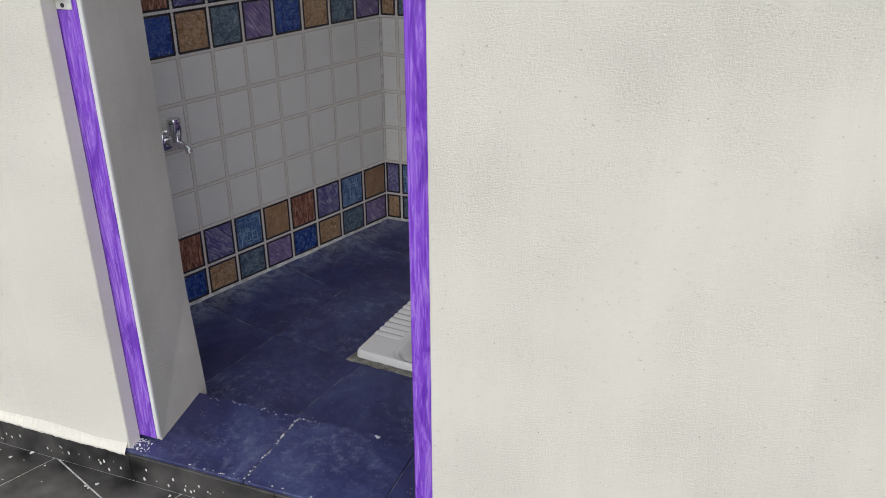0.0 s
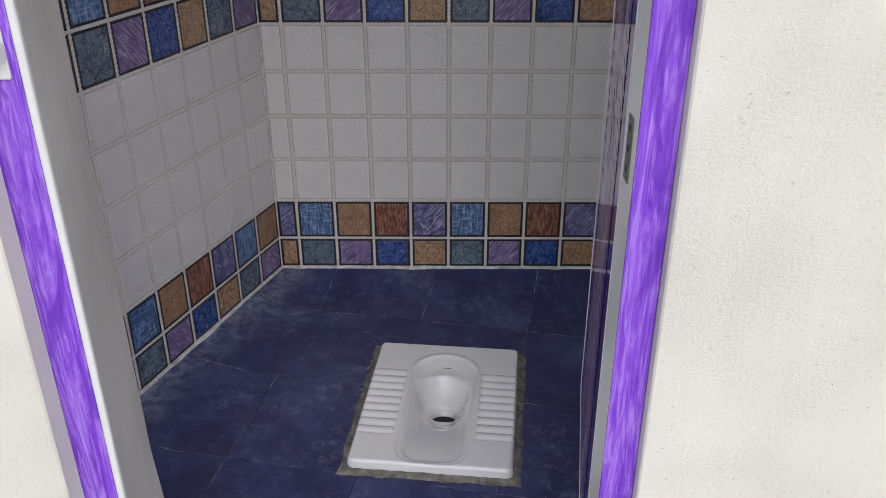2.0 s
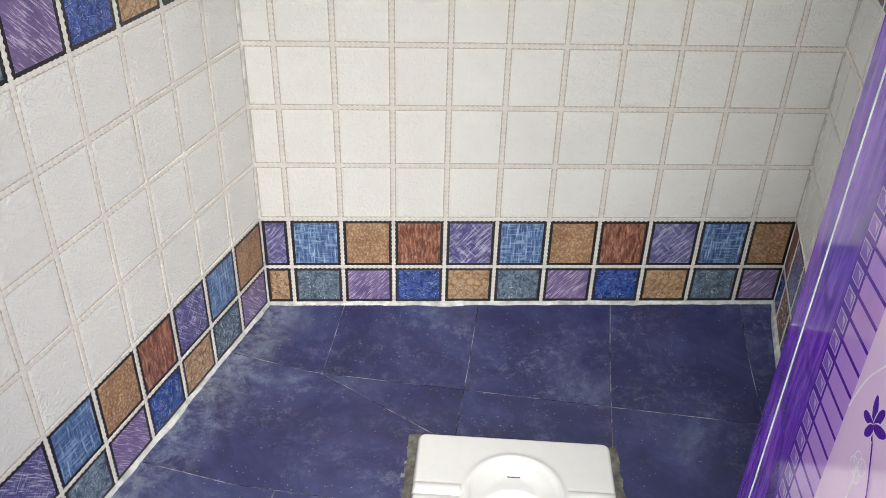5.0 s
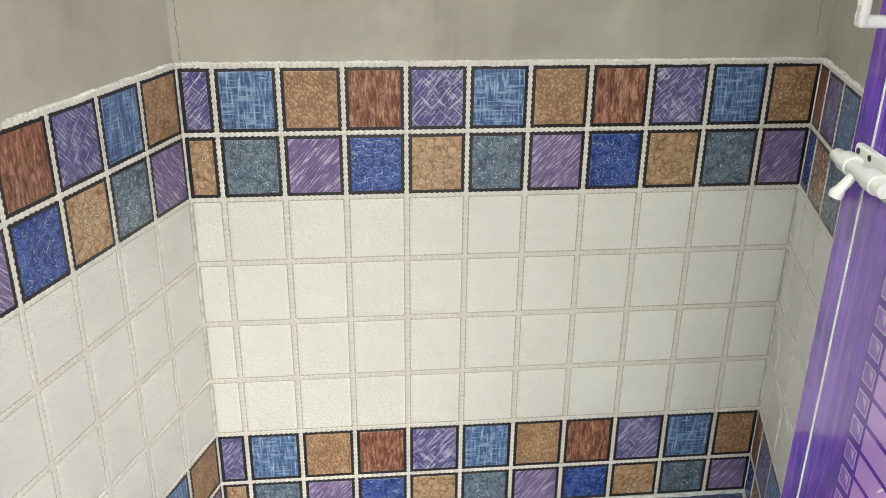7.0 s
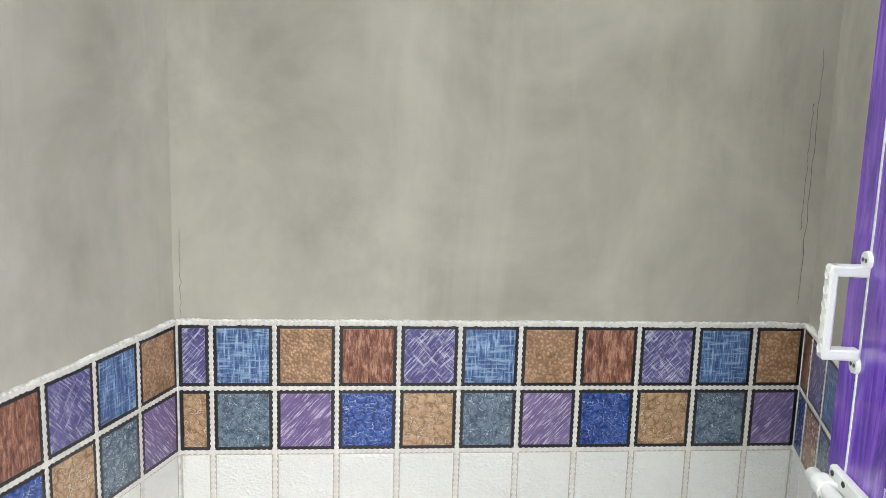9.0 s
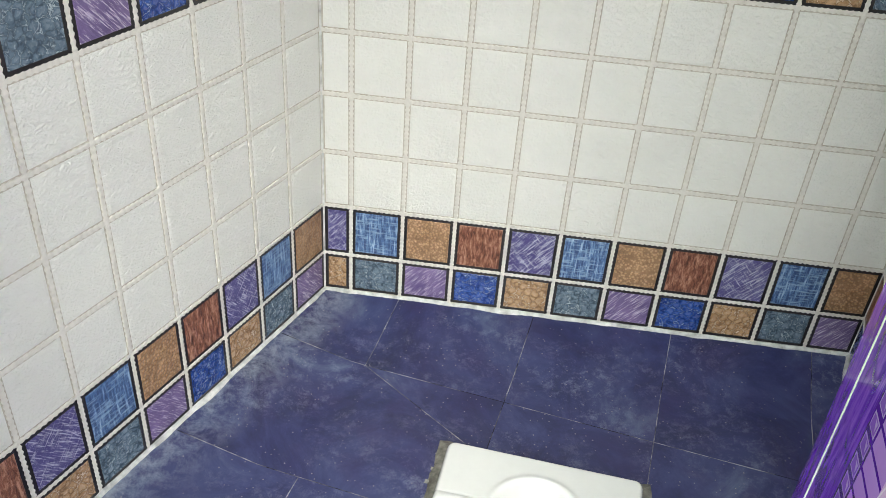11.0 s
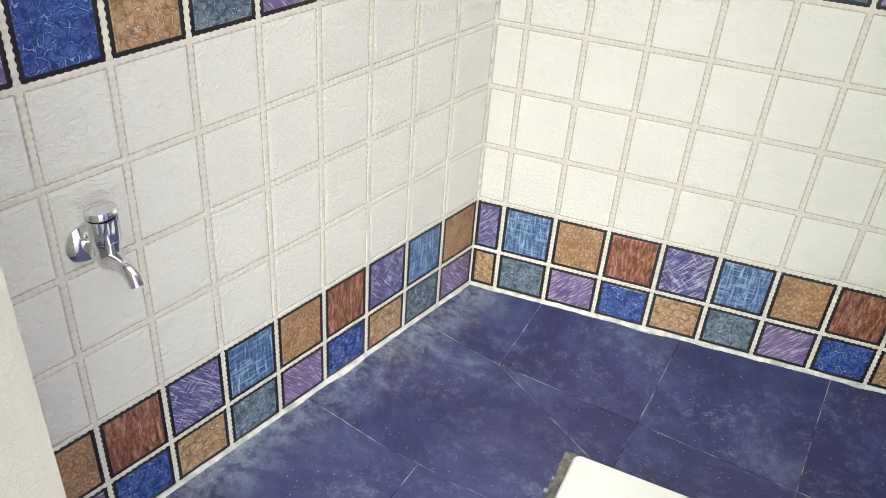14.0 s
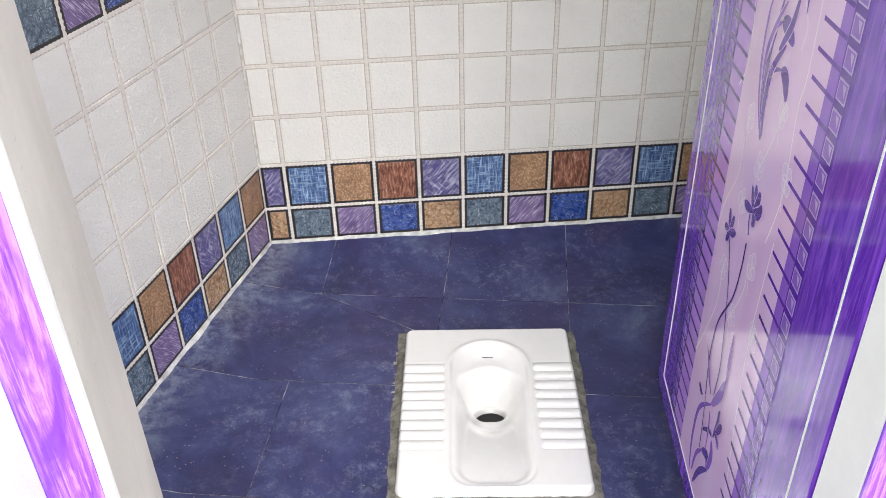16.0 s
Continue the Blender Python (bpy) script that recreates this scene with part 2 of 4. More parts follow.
M["stone"] = plain("dark_grey_stone_tile", (0.062, 0.058, 0.055), 0.42, mottle=0.85, scale=7)
M["mortar"] = plain("grey_wet_mortar", (0.17, 0.163, 0.138), 0.9, mottle=0.55, scale=45)
M["china"] = plain("white_vitreous_china", (0.74, 0.74, 0.72), 0.08, 0, 0.6, mottle=0.02)
M["drain"] = plain("dark_drain", (0.006, 0.006, 0.007), 0.6)
M["ink"] = plain("dark_ink", (0.06, 0.06, 0.07), 0.5)
M["chrome"] = plain("chrome", (0.80, 0.80, 0.82), 0.08, 1.0, mottle=0.02)
M["wood"] = violet_wood("violet_wood_print", (0.060, 0.006, 0.27), (0.125, 0.018, 0.45), (0.27, 0.085, 0.66))
M["frame_wood"] = violet_wood("violet_frame_print", (0.14, 0.025, 0.48), (0.24, 0.07, 0.66), (0.44, 0.24, 0.80), 0.25)
M["pvc"] = plain("white_pvc", (0.78, 0.78, 0.75), 0.3, mottle=0.03)
M["pink"] = pale_print("pale_lilac_print", (0.70, 0.47, 0.75), (0.78, 0.57, 0.82))
M["lilac"] = pale_print("lilac_print", (0.46, 0.24, 0.70), (0.52, 0.29, 0.74))
M["stripe"] = pale_print("violet_stripe_print", (0.24, 0.09, 0.56), (0.30, 0.12, 0.62))
M["violet"] = plain("deep_violet_print", (0.085, 0.010, 0.32), 0.14, 0, 0.5, mottle=0.06)
M["mid_violet"] = plain("mid_violet_print", (0.24, 0.10, 0.52), 0.14, 0, 0.5, mottle=0.06)
M["chalk"] = plain("pale_line_print", (0.88, 0.80, 0.88), 0.14, 0, 0.5, mottle=0.05)
M["petal"] = plain("pale_petal_print", (0.77, 0.58, 0.83), 0.14, 0, 0.5, mottle=0.05)
M["edge_print"] = plain("soft_lilac_print", (0.46, 0.32, 0.66), 0.14, 0, 0.5, mottle=0.05)
M["steel"] = plain("dull_steel", (0.20, 0.19, 0.18), 0.42, 0.6)
M["crack"] = plain("plaster_crack", (0.10, 0.095, 0.08), 0.9)
M["hole"] = plain("screw_hole", (0.03, 0.03, 0.03), 0.6)
M["paint_spot"] = plain("white_paint_spot", (0.72, 0.71, 0.66), 0.7)
# translucent stuff for the added overhead sheet that brightens the cubicle
m, t, bs = nodes_of("unseen_light_sheet", 0.6)
tr = t.nodes.new("ShaderNodeBsdfTranslucent")
tr.inputs["Color"].default_value = (0.95, 0.97, 0.97, 1)
mx = t.nodes.new("ShaderNodeMixShader")
mx.inputs[0].default_value = 0.95
bs.inputs["Base Color"].default_value = (0.8, 0.8, 0.78, 1)
t.links.new(bs.outputs[0], mx.inputs[1])
t.links.new(tr.outputs[0], mx.inputs[2])
t.links.new(mx.outputs[0], t.nodes["Material Output"].inputs["Surface"])
M["light_sheet"] = m
M["smear"] = plain("pale_mortar_smear", (0.30, 0.29, 0.26), 0.9, mottle=0.4, scale=60)
M["earth"] = plain("grey_concrete_yard", (0.24, 0.23, 0.21), 0.9, mottle=0.35, scale=3)


# ---- mesh helpers ----
class Build:
    def __init__(self):
        self.v, self.f, self.m = [], [], []

    def face(self, pts, mi=0):
        n = len(self.v)
        self.v += [tuple(p) for p in pts]
        self.f.append(tuple(range(n, n + len(pts))))
        self.m.append(mi)

    def grid(self, rings, mi=0, close=True, cap=False):
        """Quads between successive rings of equal length."""
        n, k = len(self.v), len(rings[0])
        for r in rings:
            self.v += [tuple(p) for p in r]
        for a in range(len(rings) - 1):
            for i in range(k if close else k - 1):
                j = (i + 1) % k
                self.f.append((n + a * k + i, n + a * k + j, n + (a + 1) * k + j, n + (a + 1) * k + i))
                self.m.append(mi)
        if cap:
            self.f.append(tuple(n + i for i in reversed(range(k))))
            self.f.append(tuple(n + (len(rings) - 1) * k + i for i in range(k)))
            self.m += [mi, mi]

    def box(self, a, b, bev=0.0, mi=0):
        (x0, y0, z0), (x1, y1, z1) = a, b
        if bev <= 0:
            self.grid([[(x0, y0, z0), (x1, y0, z0), (x1, y1, z0), (x0, y1, z0)], [(x0, y0, z1), (x1, y0, z1), (x1, y1, z1), (x0, y1, z1)]], mi, True, True)
            return
        e = bev

        def ring(i, z):
            return [(x0 + i, y0 + e, z), (x0 + e, y0 + i, z), (x1 - e, y0 + i, z), (x1 - i, y0 + e, z), (x1 - i, y1 - e, z), (x1 - e, y1 - i, z), (x0 + e, y1 - i, z), (x0 + i, y1 - e, z)]
        self.grid([ring(e * 0.7, z0), ring(0, z0 + e), ring(0, z1 - e), ring(e * 0.7, z1)], mi, True, True)

    def tube(self, path, radii, sides=14, mi=0, cap=True):
        pts = [Vector(p) for p in path]
        rings = []
        for i, p in enumerate(pts):
            d = (pts[min(i + 1, len(pts) - 1)] - pts[max(i - 1, 0)])
            if d.length < 1e-9:
                d = Vector((0, 0, 1))
            q = d.to_track_quat("Z", "Y")
            r = radii[i] if isinstance(radii, (list, tuple)) else radii
            rings.append([p + q @ Vector((r * math.cos(a), r * math.sin(a), 0)) for a in [2 * math.pi * k / sides for k in range(sides)]])
        self.grid(rings, mi, True, cap)

    def mesh(self, name, mats, smooth=False):
        me = bpy.data.meshes.new(name)
        me.from_pydata(self.v, [], self.f)
        for x in mats:
            me.materials.append(M[x])
        me.polygons.foreach_set("material_index", self.m)
        me.update()
        bm = bmesh.new()
        bm.from_mesh(me)
        bmesh.ops.recalc_face_normals(bm, faces=bm.faces)
        if smooth:
            bmesh.ops.remove_doubles(bm, verts=bm.verts, dist=1e-6)
            for f in bm.faces:
                f.smooth = True
        bm.to_mesh(me)
        bm.free()
        if smooth:
            me.set_sharp_from_angle(angle=radians(40))
        return me


def part(name, mesh, parent=None, label="", m=None):
    ob = new(name, mesh)
    if parent:
        ob.parent = parent
    if m is not None:
        ob.matrix_basis = m
    if label:
        ob["label"] = label
    return ob


def structure(name, mesh, label, category, m=None):
    return tagged(part(name, mesh, None, "", m), label, category, kind="structure")


def one_box(name, a, b, mat, bev=0.0):
    w = Build()
    w.box(a, b, bev)
    return w.mesh(name, [mat])


def axes(o, x, y):
    return Matrix(((x[0], y[0], 0, o[0]), (x[1], y[1], 0, o[1]), (0, 0, 1, o[2]), (0, 0, 0, 1)))


# ---- plan: the cubicle is a skewed box; x runs along its front and back walls ----
WIDE = 1.408            # back wall
LEFT = (-0.3358, -0.942)   # the way along the left wall, from the back corner to the front
RIGHT = (-0.29, -0.957)
FRONT_OUT, FRONT_IN = -1.764, -1.431
HIGH = 2.65
COL = 0.135
Z2, ROW_W, ROW_C = 0.305, 0.1544, 0.147
LEVELS = [0.040, Z2 - ROW_C, Z2, Z2 + ROW_W, Z2 + 2 * ROW_W, Z2 + 3 * ROW_W, Z2 + 4 * ROW_W, Z2 + 4 * ROW_W + ROW_C, Z2 + 4 * ROW_W + 2 * ROW_C]
TOP = LEVELS[-1]
GROUND = -0.020
SILL = 0.074
EDGE_L, EDGE_R = 0.028, 0.905      # plaster edges of the doorway
HEAD = 2.10

LEFT_M = axes((0, 0, 0), LEFT, (0.942, -0.3358))
BACK_M = axes((0, 0, 0), (1, 0), (0, 1))
RIGHT_M = axes((WIDE, 0, 0), RIGHT, (0.957, -0.29))
left_len, right_len = 1.53, 1.52

wall_left = structure("wall_left", one_box("wall_left", (-0.25, -0.2, -0.1), (left_len, -0.007, HIGH), "cement"), "smooth grey-beige cement plaster wall above a tiled dado", "wall", LEFT_M)
wall_back = structure("wall_back", one_box("wall_back", (-0.15, 0.007, -0.1), (WIDE + 0.25, 0.2, HIGH), "cement"), "smooth grey-beige cement plaster wall above a tiled dado", "wall", BACK_M)
wall_right = structure("wall_right", one_box("wall_right", (-0.25, 0.007, -0.1), (right_len, 0.2, HIGH), "cement"), "shaded cement plaster wall above a tiled dado", "wall", RIGHT_M)

# front wall with the doorway through it
w = Build()
w.box((-4.0, FRONT_OUT, -0.3), (EDGE_L, -1.717, 2.9), 0.003)
w.box((-4.0, -1.717, -0.3), (0.011, FRONT_IN, 2.9))
splay = [(0.0112, -1.7025), (0.0865, -1.7025), (0.040, FRONT_IN - 0.006), (0.033, FRONT_IN), (0.0112, FRONT_IN)]
w.grid([[(x if x > 0.08 or x < 0.02 else x + s, y, z) for x, y in splay] for z, s in ((-0.3, 0.003), (0.07, 0.003), (0.4, -0.016), (1.2, -0.0205), (2.9, -0.0205))], 0, True)
w.box((EDGE_R, FRONT_OUT, -0.3), (5.0, -1.717, 2.9), 0.003)
w.box((EDGE_R, -1.717, -0.3), (5.0, FRONT_IN, 2.9))
w.box((0.011, FRONT_OUT, HEAD), (0.917, FRONT_IN, 2.9))
me = w.mesh("wall_front", ["cream", "reveal"])
for p in me.polygons:
    if p.center.y > -1.718 and -0.02 < p.center.x < 0.95 and p.center.z < HEAD:
        p.material_index = 1
wall_front = structure("wall_front", me, "rough cream-painted plaster outer wall around the doorway", "wall")
# unseen translucent sheet, added to pass sky light down into the cubicle
w = Build()
w.grid([[(-0.95 + i * 0.019, y, HIGH + 0.004 + 0.016 * (0.5 + 0.5 * math.sin(i * 1.57))) for i in range(150)] for y in (-1.76, 0.26)], 0, False)
structure("ceiling", w.mesh("ceiling", ["light_sheet"]), "translucent corrugated sheet, added unseen to let sky light in", "ceiling")
w = Build()
for a, b1 in (((-400, -400), (400, FRONT_OUT + 0.02)), ((-400, 0.2), (400, 400)), ((-400, FRONT_OUT + 0.02), (-0.8, 0.2)), ((1.62, FRONT_OUT + 0.02), (400, 0.2))):
    w.box((*a, GROUND - 0.3), (*b1, GROUND - 0.012))
structure("ground", w.mesh("ground", ["earth"]), "grey concrete yard ground", "ground")


# ---- floor pieces ----
def clip(poly, p, n):
    """The part of a convex polygon with (x - p) . n <= 0."""
    out = []
    for i in range(len(poly)):
        a, b = poly[i], poly[(i + 1) % len(poly)]
        da, db = (a[0] - p[0]) * n[0] + (a[1] - p[1]) * n[1], (b[0] - p[0]) * n[0] + (b[1] - p[1]) * n[1]
        if da <= 0:
            out.append(a)
        if da * db < 0:
            s = da / (da - db)
            out.append((a[0] + s * (b[0] - a[0]), a[1] + s * (b[1] - a[1])))
    return out


def area(poly):
    return abs(sum(a[0] * b[1] - b[0] * a[1] for a, b in zip(poly, poly[1:] + poly[:1]))) / 2 if len(poly) > 2 else 0


def shrink(poly, d):
    c = (sum(p[0] for p in poly) / len(poly), sum(p[1] for p in poly) / len(poly))
    out = list(poly)
    for a, b in zip(poly, poly[1:] + poly[:1]):
        n = (b[1] - a[1], a[0] - b[0])
        k = math.hypot(*n)
        if k < 1e-6:
            continue
        n = (n[0] / k, n[1] / k)
        if (c[0] - a[0]) * n[0] + (c[1] - a[1]) * n[1] > 0:
            n = (-n[0], -n[1])
        out = clip(out, (a[0] - n[0] * d, a[1] - n[1] * d), n)
    return out


def fall(p):
    """The floor rises a little towards the left and back walls."""
    d = min(-p[1], p[0] * 0.942 - p[1] * 0.3358)
    return 0.036 * max(0.0, min(1.0, 1 - d / 0.21))


def slab(name, poly, top, thick, mat):
    w = Build()
    w.face([(x, y, top((x, y))) for x, y in poly])
    w.grid([[(x, y, top((x, y)) - thick) for x, y in poly], [(x, y, top((x, y))) for x, y in poly]], 0, True)
    return w.mesh(name, [mat])


PAN_AT, PAN_TURN, PAN_W, PAN_L = (0.592, -0.788), -5.6, 0.438, 0.564
pc, ps = math.cos(radians(PAN_TURN)), math.sin(radians(PAN_TURN))


def pan_xy(x, y):
    return (PAN_AT[0] + x * pc - y * ps, PAN_AT[1] + x * ps + y * pc)


room = [(0, 0), (WIDE, 0), (WIDE + RIGHT[0] * right_len, RIGHT[1] * right_len), (LEFT[0] * left_len, LEFT[1] * left_len)]
bed = [pan_xy(x, y) for x, y in ((-0.19, -0.25), (0.19, -0.25), (0.19, 0.25), (-0.19, 0.25))]


def around_bed(poly):
    """The convex pieces of a polygon outside the bed of the squat pan."""
    out, rest = [], poly
    for a, b in zip(bed, bed[1:] + bed[:1]):
        n = (b[1] - a[1], a[0] - b[0])
        out.append(clip(rest, a, (-n[0], -n[1])))
        rest = clip(rest, a, n)
        if len(rest) < 3:
            break
    return [p for p in out if area(p) > 1e-4]


base_pieces = around_bed(room)
w = Build()
for p in base_pieces:
    w.face([(x, y, -0.0015) for x, y in p])
floor = structure("floor", w.mesh("floor", ["dark_joint"]), "deep blue mottled floor tiles with pale scuffs", "floor")
fd, fn = (math.cos(radians(-10.4)), math.sin(radians(-10.4))), (-math.sin(radians(-10.4)), math.cos(radians(-10.4)))


def floor_rect(t0, t1, n0, n1):
    return [(fd[0] * t + fn[0] * n, fd[1] * t + fn[1] * n) for t, n in ((t0, n0), (t1, n0), (t1, n1), (t0, n1))]


def strips(poly):
    """A polygon cut on a small square grid, to follow the floor's fall."""
    done = [poly]
    for n, lo, hi in (((1, 0), -0.6, 1.5), ((0, 1), -1.6, 0.1)):
        out = []
        for p in done:
            at = [x * n[0] + y * n[1] for x, y in p]
            k0, k1 = math.floor(min(at) / 0.06), math.floor(max(at) / 0.06)
            for k in range(k0, k1 + 1):
                q = clip(p, (n[0] * k * 0.06, n[1] * k * 0.06), (-n[0], -n[1]))
                q = clip(q, (n[0] * (k + 1) * 0.06, n[1] * (k + 1) * 0.06), n) if len(q) > 2 else q
                if len(q) > 2 and area(q) > 1e-8:
                    out.append(q)
        done = out
    return done


rows_n = [(-0.2143, 0.3), (-0.598, -0.2143), (-0.98, -0.598), (-1.37, -0.98), (-1.8, -1.37)]
cols_t = [-0.877, -0.516, -0.155, 0.206, 0.567, 0.928, 1.289, 1.65, 2.0]
FL1, CUT = (0.164, -0.248), (0.379, -0.416)
cells = []
for k, (n0, n1) in enumerate(rows_n):
    for t0, t1 in zip(cols_t, cols_t[1:]):
        if k == 1 and abs(t0 - 0.206) < 0.01:
            continue
        if k == 1 and abs(t0 + 0.155) < 0.01:
            big = floor_rect(t0, 0.567, n0, n1)
            nn = (-(CUT[1] - FL1[1]), CUT[0] - FL1[0])
            cells += [clip(big, FL1, nn), clip(big, FL1, (-nn[0], -nn[1]))]
        else:
            cells.append(floor_rect(t0, t1, n0, n1))
for cell in cells:
    poly = cell
    for a, b in zip(room, room[1:] + room[:1]):
        if len(poly) > 2:
            poly = clip(poly, a, (-(b[1] - a[1]), b[0] - a[0]))
    if area(poly) < 1e-4:
        continue
    w = Build()
    for q, drop, mi in ((shrink(poly, 0.0011), 0.0, 0), (poly, 0.0009, 1)):
        for p in around_bed(q):
            for s in strips(p):
                w.face([(x, y, fall((x, y)) - drop) for x, y in s], mi)
    if w.f:
        part("tile", w.mesh("floor_tile", ["floor", "dark_joint"]), floor)

# doorway step
sill = structure("door_sill", one_box("door_sill", (EDGE_L - 0.02, FRONT_OUT + 0.004, GROUND), (EDGE_R + 0.02, -1.480, SILL - 0.004), "dark_joint"), "raised blue tiled doorway step with dark tiled riser", "step")
for x0, x1 in ((EDGE_L - 0.018, 0.3855), (0.3885, 0.7545), (0.7575, EDGE_R + 0.018)):
    w = Build()
    w.box((x0, FRONT_OUT - 0.006, SILL - 0.010), (x1, -1.477, SILL), 0.002)
    part("tile", w.mesh("sill_tile", ["floor"]), sill)

# dark skirting along the outer wall and the paving in front of it
skirting = structure("skirting", one_box("skirting", (-4, FRONT_OUT - 0.004, GROUND - 0.01), (5, FRONT_OUT + 0.01, 0.058), "grout"), "dark grey stone skirting with white paint drips", "skirting")
xs = [-1.32, -0.87, -0.42, 0.031, 0.48, 0.93, 1.38, 1.83]
for x0, x1 in zip(xs, xs[1:]):
    w = Build()
    w.box((x0 + 0.001, FRONT_OUT - 0.013, GROUND - 0.01), (x1 - 0.001, FRONT_OUT - 0.003, 0.066), 0.002)
    part("tile", w.mesh("skirting_tile", ["stone"]), skirting)
w = Build()
rng = random.Random(3)
rings = []
for i in range(260):
    x = -2.2 + i * (2.2 + EDGE_L - 0.004) / 259
    h = 0.084 + 0.008 * noise.noise((x * 6, 0, 0)) + rng.uniform(-0.002, 0.002)
    low = 0.063 + 0.006 * noise.noise((x * 9, 4, 0)) + rng.uniform(-0.0015, 0.0015)
    rings.append([(x, FRONT_OUT + 0.004, h + 0.012), (x, FRONT_OUT - 0.004, h), (x, FRONT_OUT - 0.0175, low + 0.006), (x, FRONT_OUT - 0.0165, low), (x, FRONT_OUT - 0.012, low - 0.001)])
w.grid(rings, 0, False)
part("plaster_lip", w.mesh("plaster_lip", ["cream"]), wall_front, "ragged plaster lip above the skirting")
pavement = structure("pavement", one_box("pavement", (-2.21, -4.21, GROUND - 0.05), (3.61, FRONT_OUT - 0.004, GROUND - 0.003), "grout"), "dark grey stone paving with pale joints", "pavement")
pd, pn = (math.cos(radians(-21)), math.sin(radians(-21))), (math.sin(radians(21)), math.cos(radians(21)))
edge = [(-2.2, -4.2), (3.6, -4.2), (3.6, FRONT_OUT - 0.014), (-2.2, FRONT_OUT - 0.014)]
for i in range(-12, 13):
    for j in range(-12, 13):
        o = (-0.237, -1.775)
        cell = [(o[0] + pd[0] * a * 0.4 + pn[0] * b * 0.4, o[1] + pd[1] * a * 0.4 + pn[1] * b * 0.4) for a, b in ((i, j), (i + 1, j), (i + 1, j + 1), (i, j + 1))]
        for a, b in zip(edge, edge[1:] + edge[:1]):
            if len(cell) > 2:
                cell = clip(cell, a, (b[1] - a[1], -(b[0] - a[0])))
        cell = shrink(cell, 0.0028) if area(cell) > 1e-3 else []
        if area(cell) > 1e-3:
            part("tile", slab("paving_tile", cell, lambda p: GROUND, 0.02, "stone"), pavement)

# ---- glazed wall squares with rope beads between them ----
square_cache = {}


def square(kind, wd, ht, side):
    key = (kind, round(wd, 3), round(ht, 3), side)
    if key not in square_cache:
        w, s = Build(), side
        g = 0.0068 if kind == "white" else 0.0035

        def ring(i, d):
            return [(g + i, s * d, g + i), (wd - g - i, s * d, g + i), (wd - g - i, s * d, ht - g - i), (g + i, s * d, ht - g - i)]
        if kind == "white":
            w.grid([ring(0.0, -0.002), ring(0.0012, 0.0008), ring(0.007, 0.0022)], 0)
            w.face(ring(0.007, 0.0022))
            square_cache[key] = w.mesh("white_square", ["white"], False)
        else:
            b = min(0.0088, wd * 0.14)
            w.grid([ring(0.0, -0.002), ring(0.0008, 0.0012), ring(b, 0.0014)], 1)
            w.grid([ring(b, 0.0014), ring(b + 0.0015, 0.0024)], 0)
            w.face(ring(b + 0.0015, 0.0024), 0)
            square_cache[key] = w.mesh(kind + "_square", [kind, "black"], False)
    return square_cache[key]


def bead(length, along, side):
    """A white strip with wavy edges, along x or z."""
    w = Build()
    n = max(2, int(length / 0.0032))
    rings = []
    for i in range(n + 1):
        p = length * i / n
        h = 0.0050 + 0.0013 * math.sin(p * 2 * math.pi / 0.0125)
        d = 0.0026 + 0.0005 * math.sin(p * 2 * math.pi / 0.0125)
        sect = [(-h, -0.002), (-h * 0.9, d * 0.75), (-h * 0.4, d), (h * 0.4, d), (h * 0.9, d * 0.75), (h, -0.002)]
        rings.append([(p, side * y, a) if along == "x" else (a, side * y, p) for a, y in sect])
    w.grid(rings, 0, False)
    return w.mesh("bead", ["bead"])


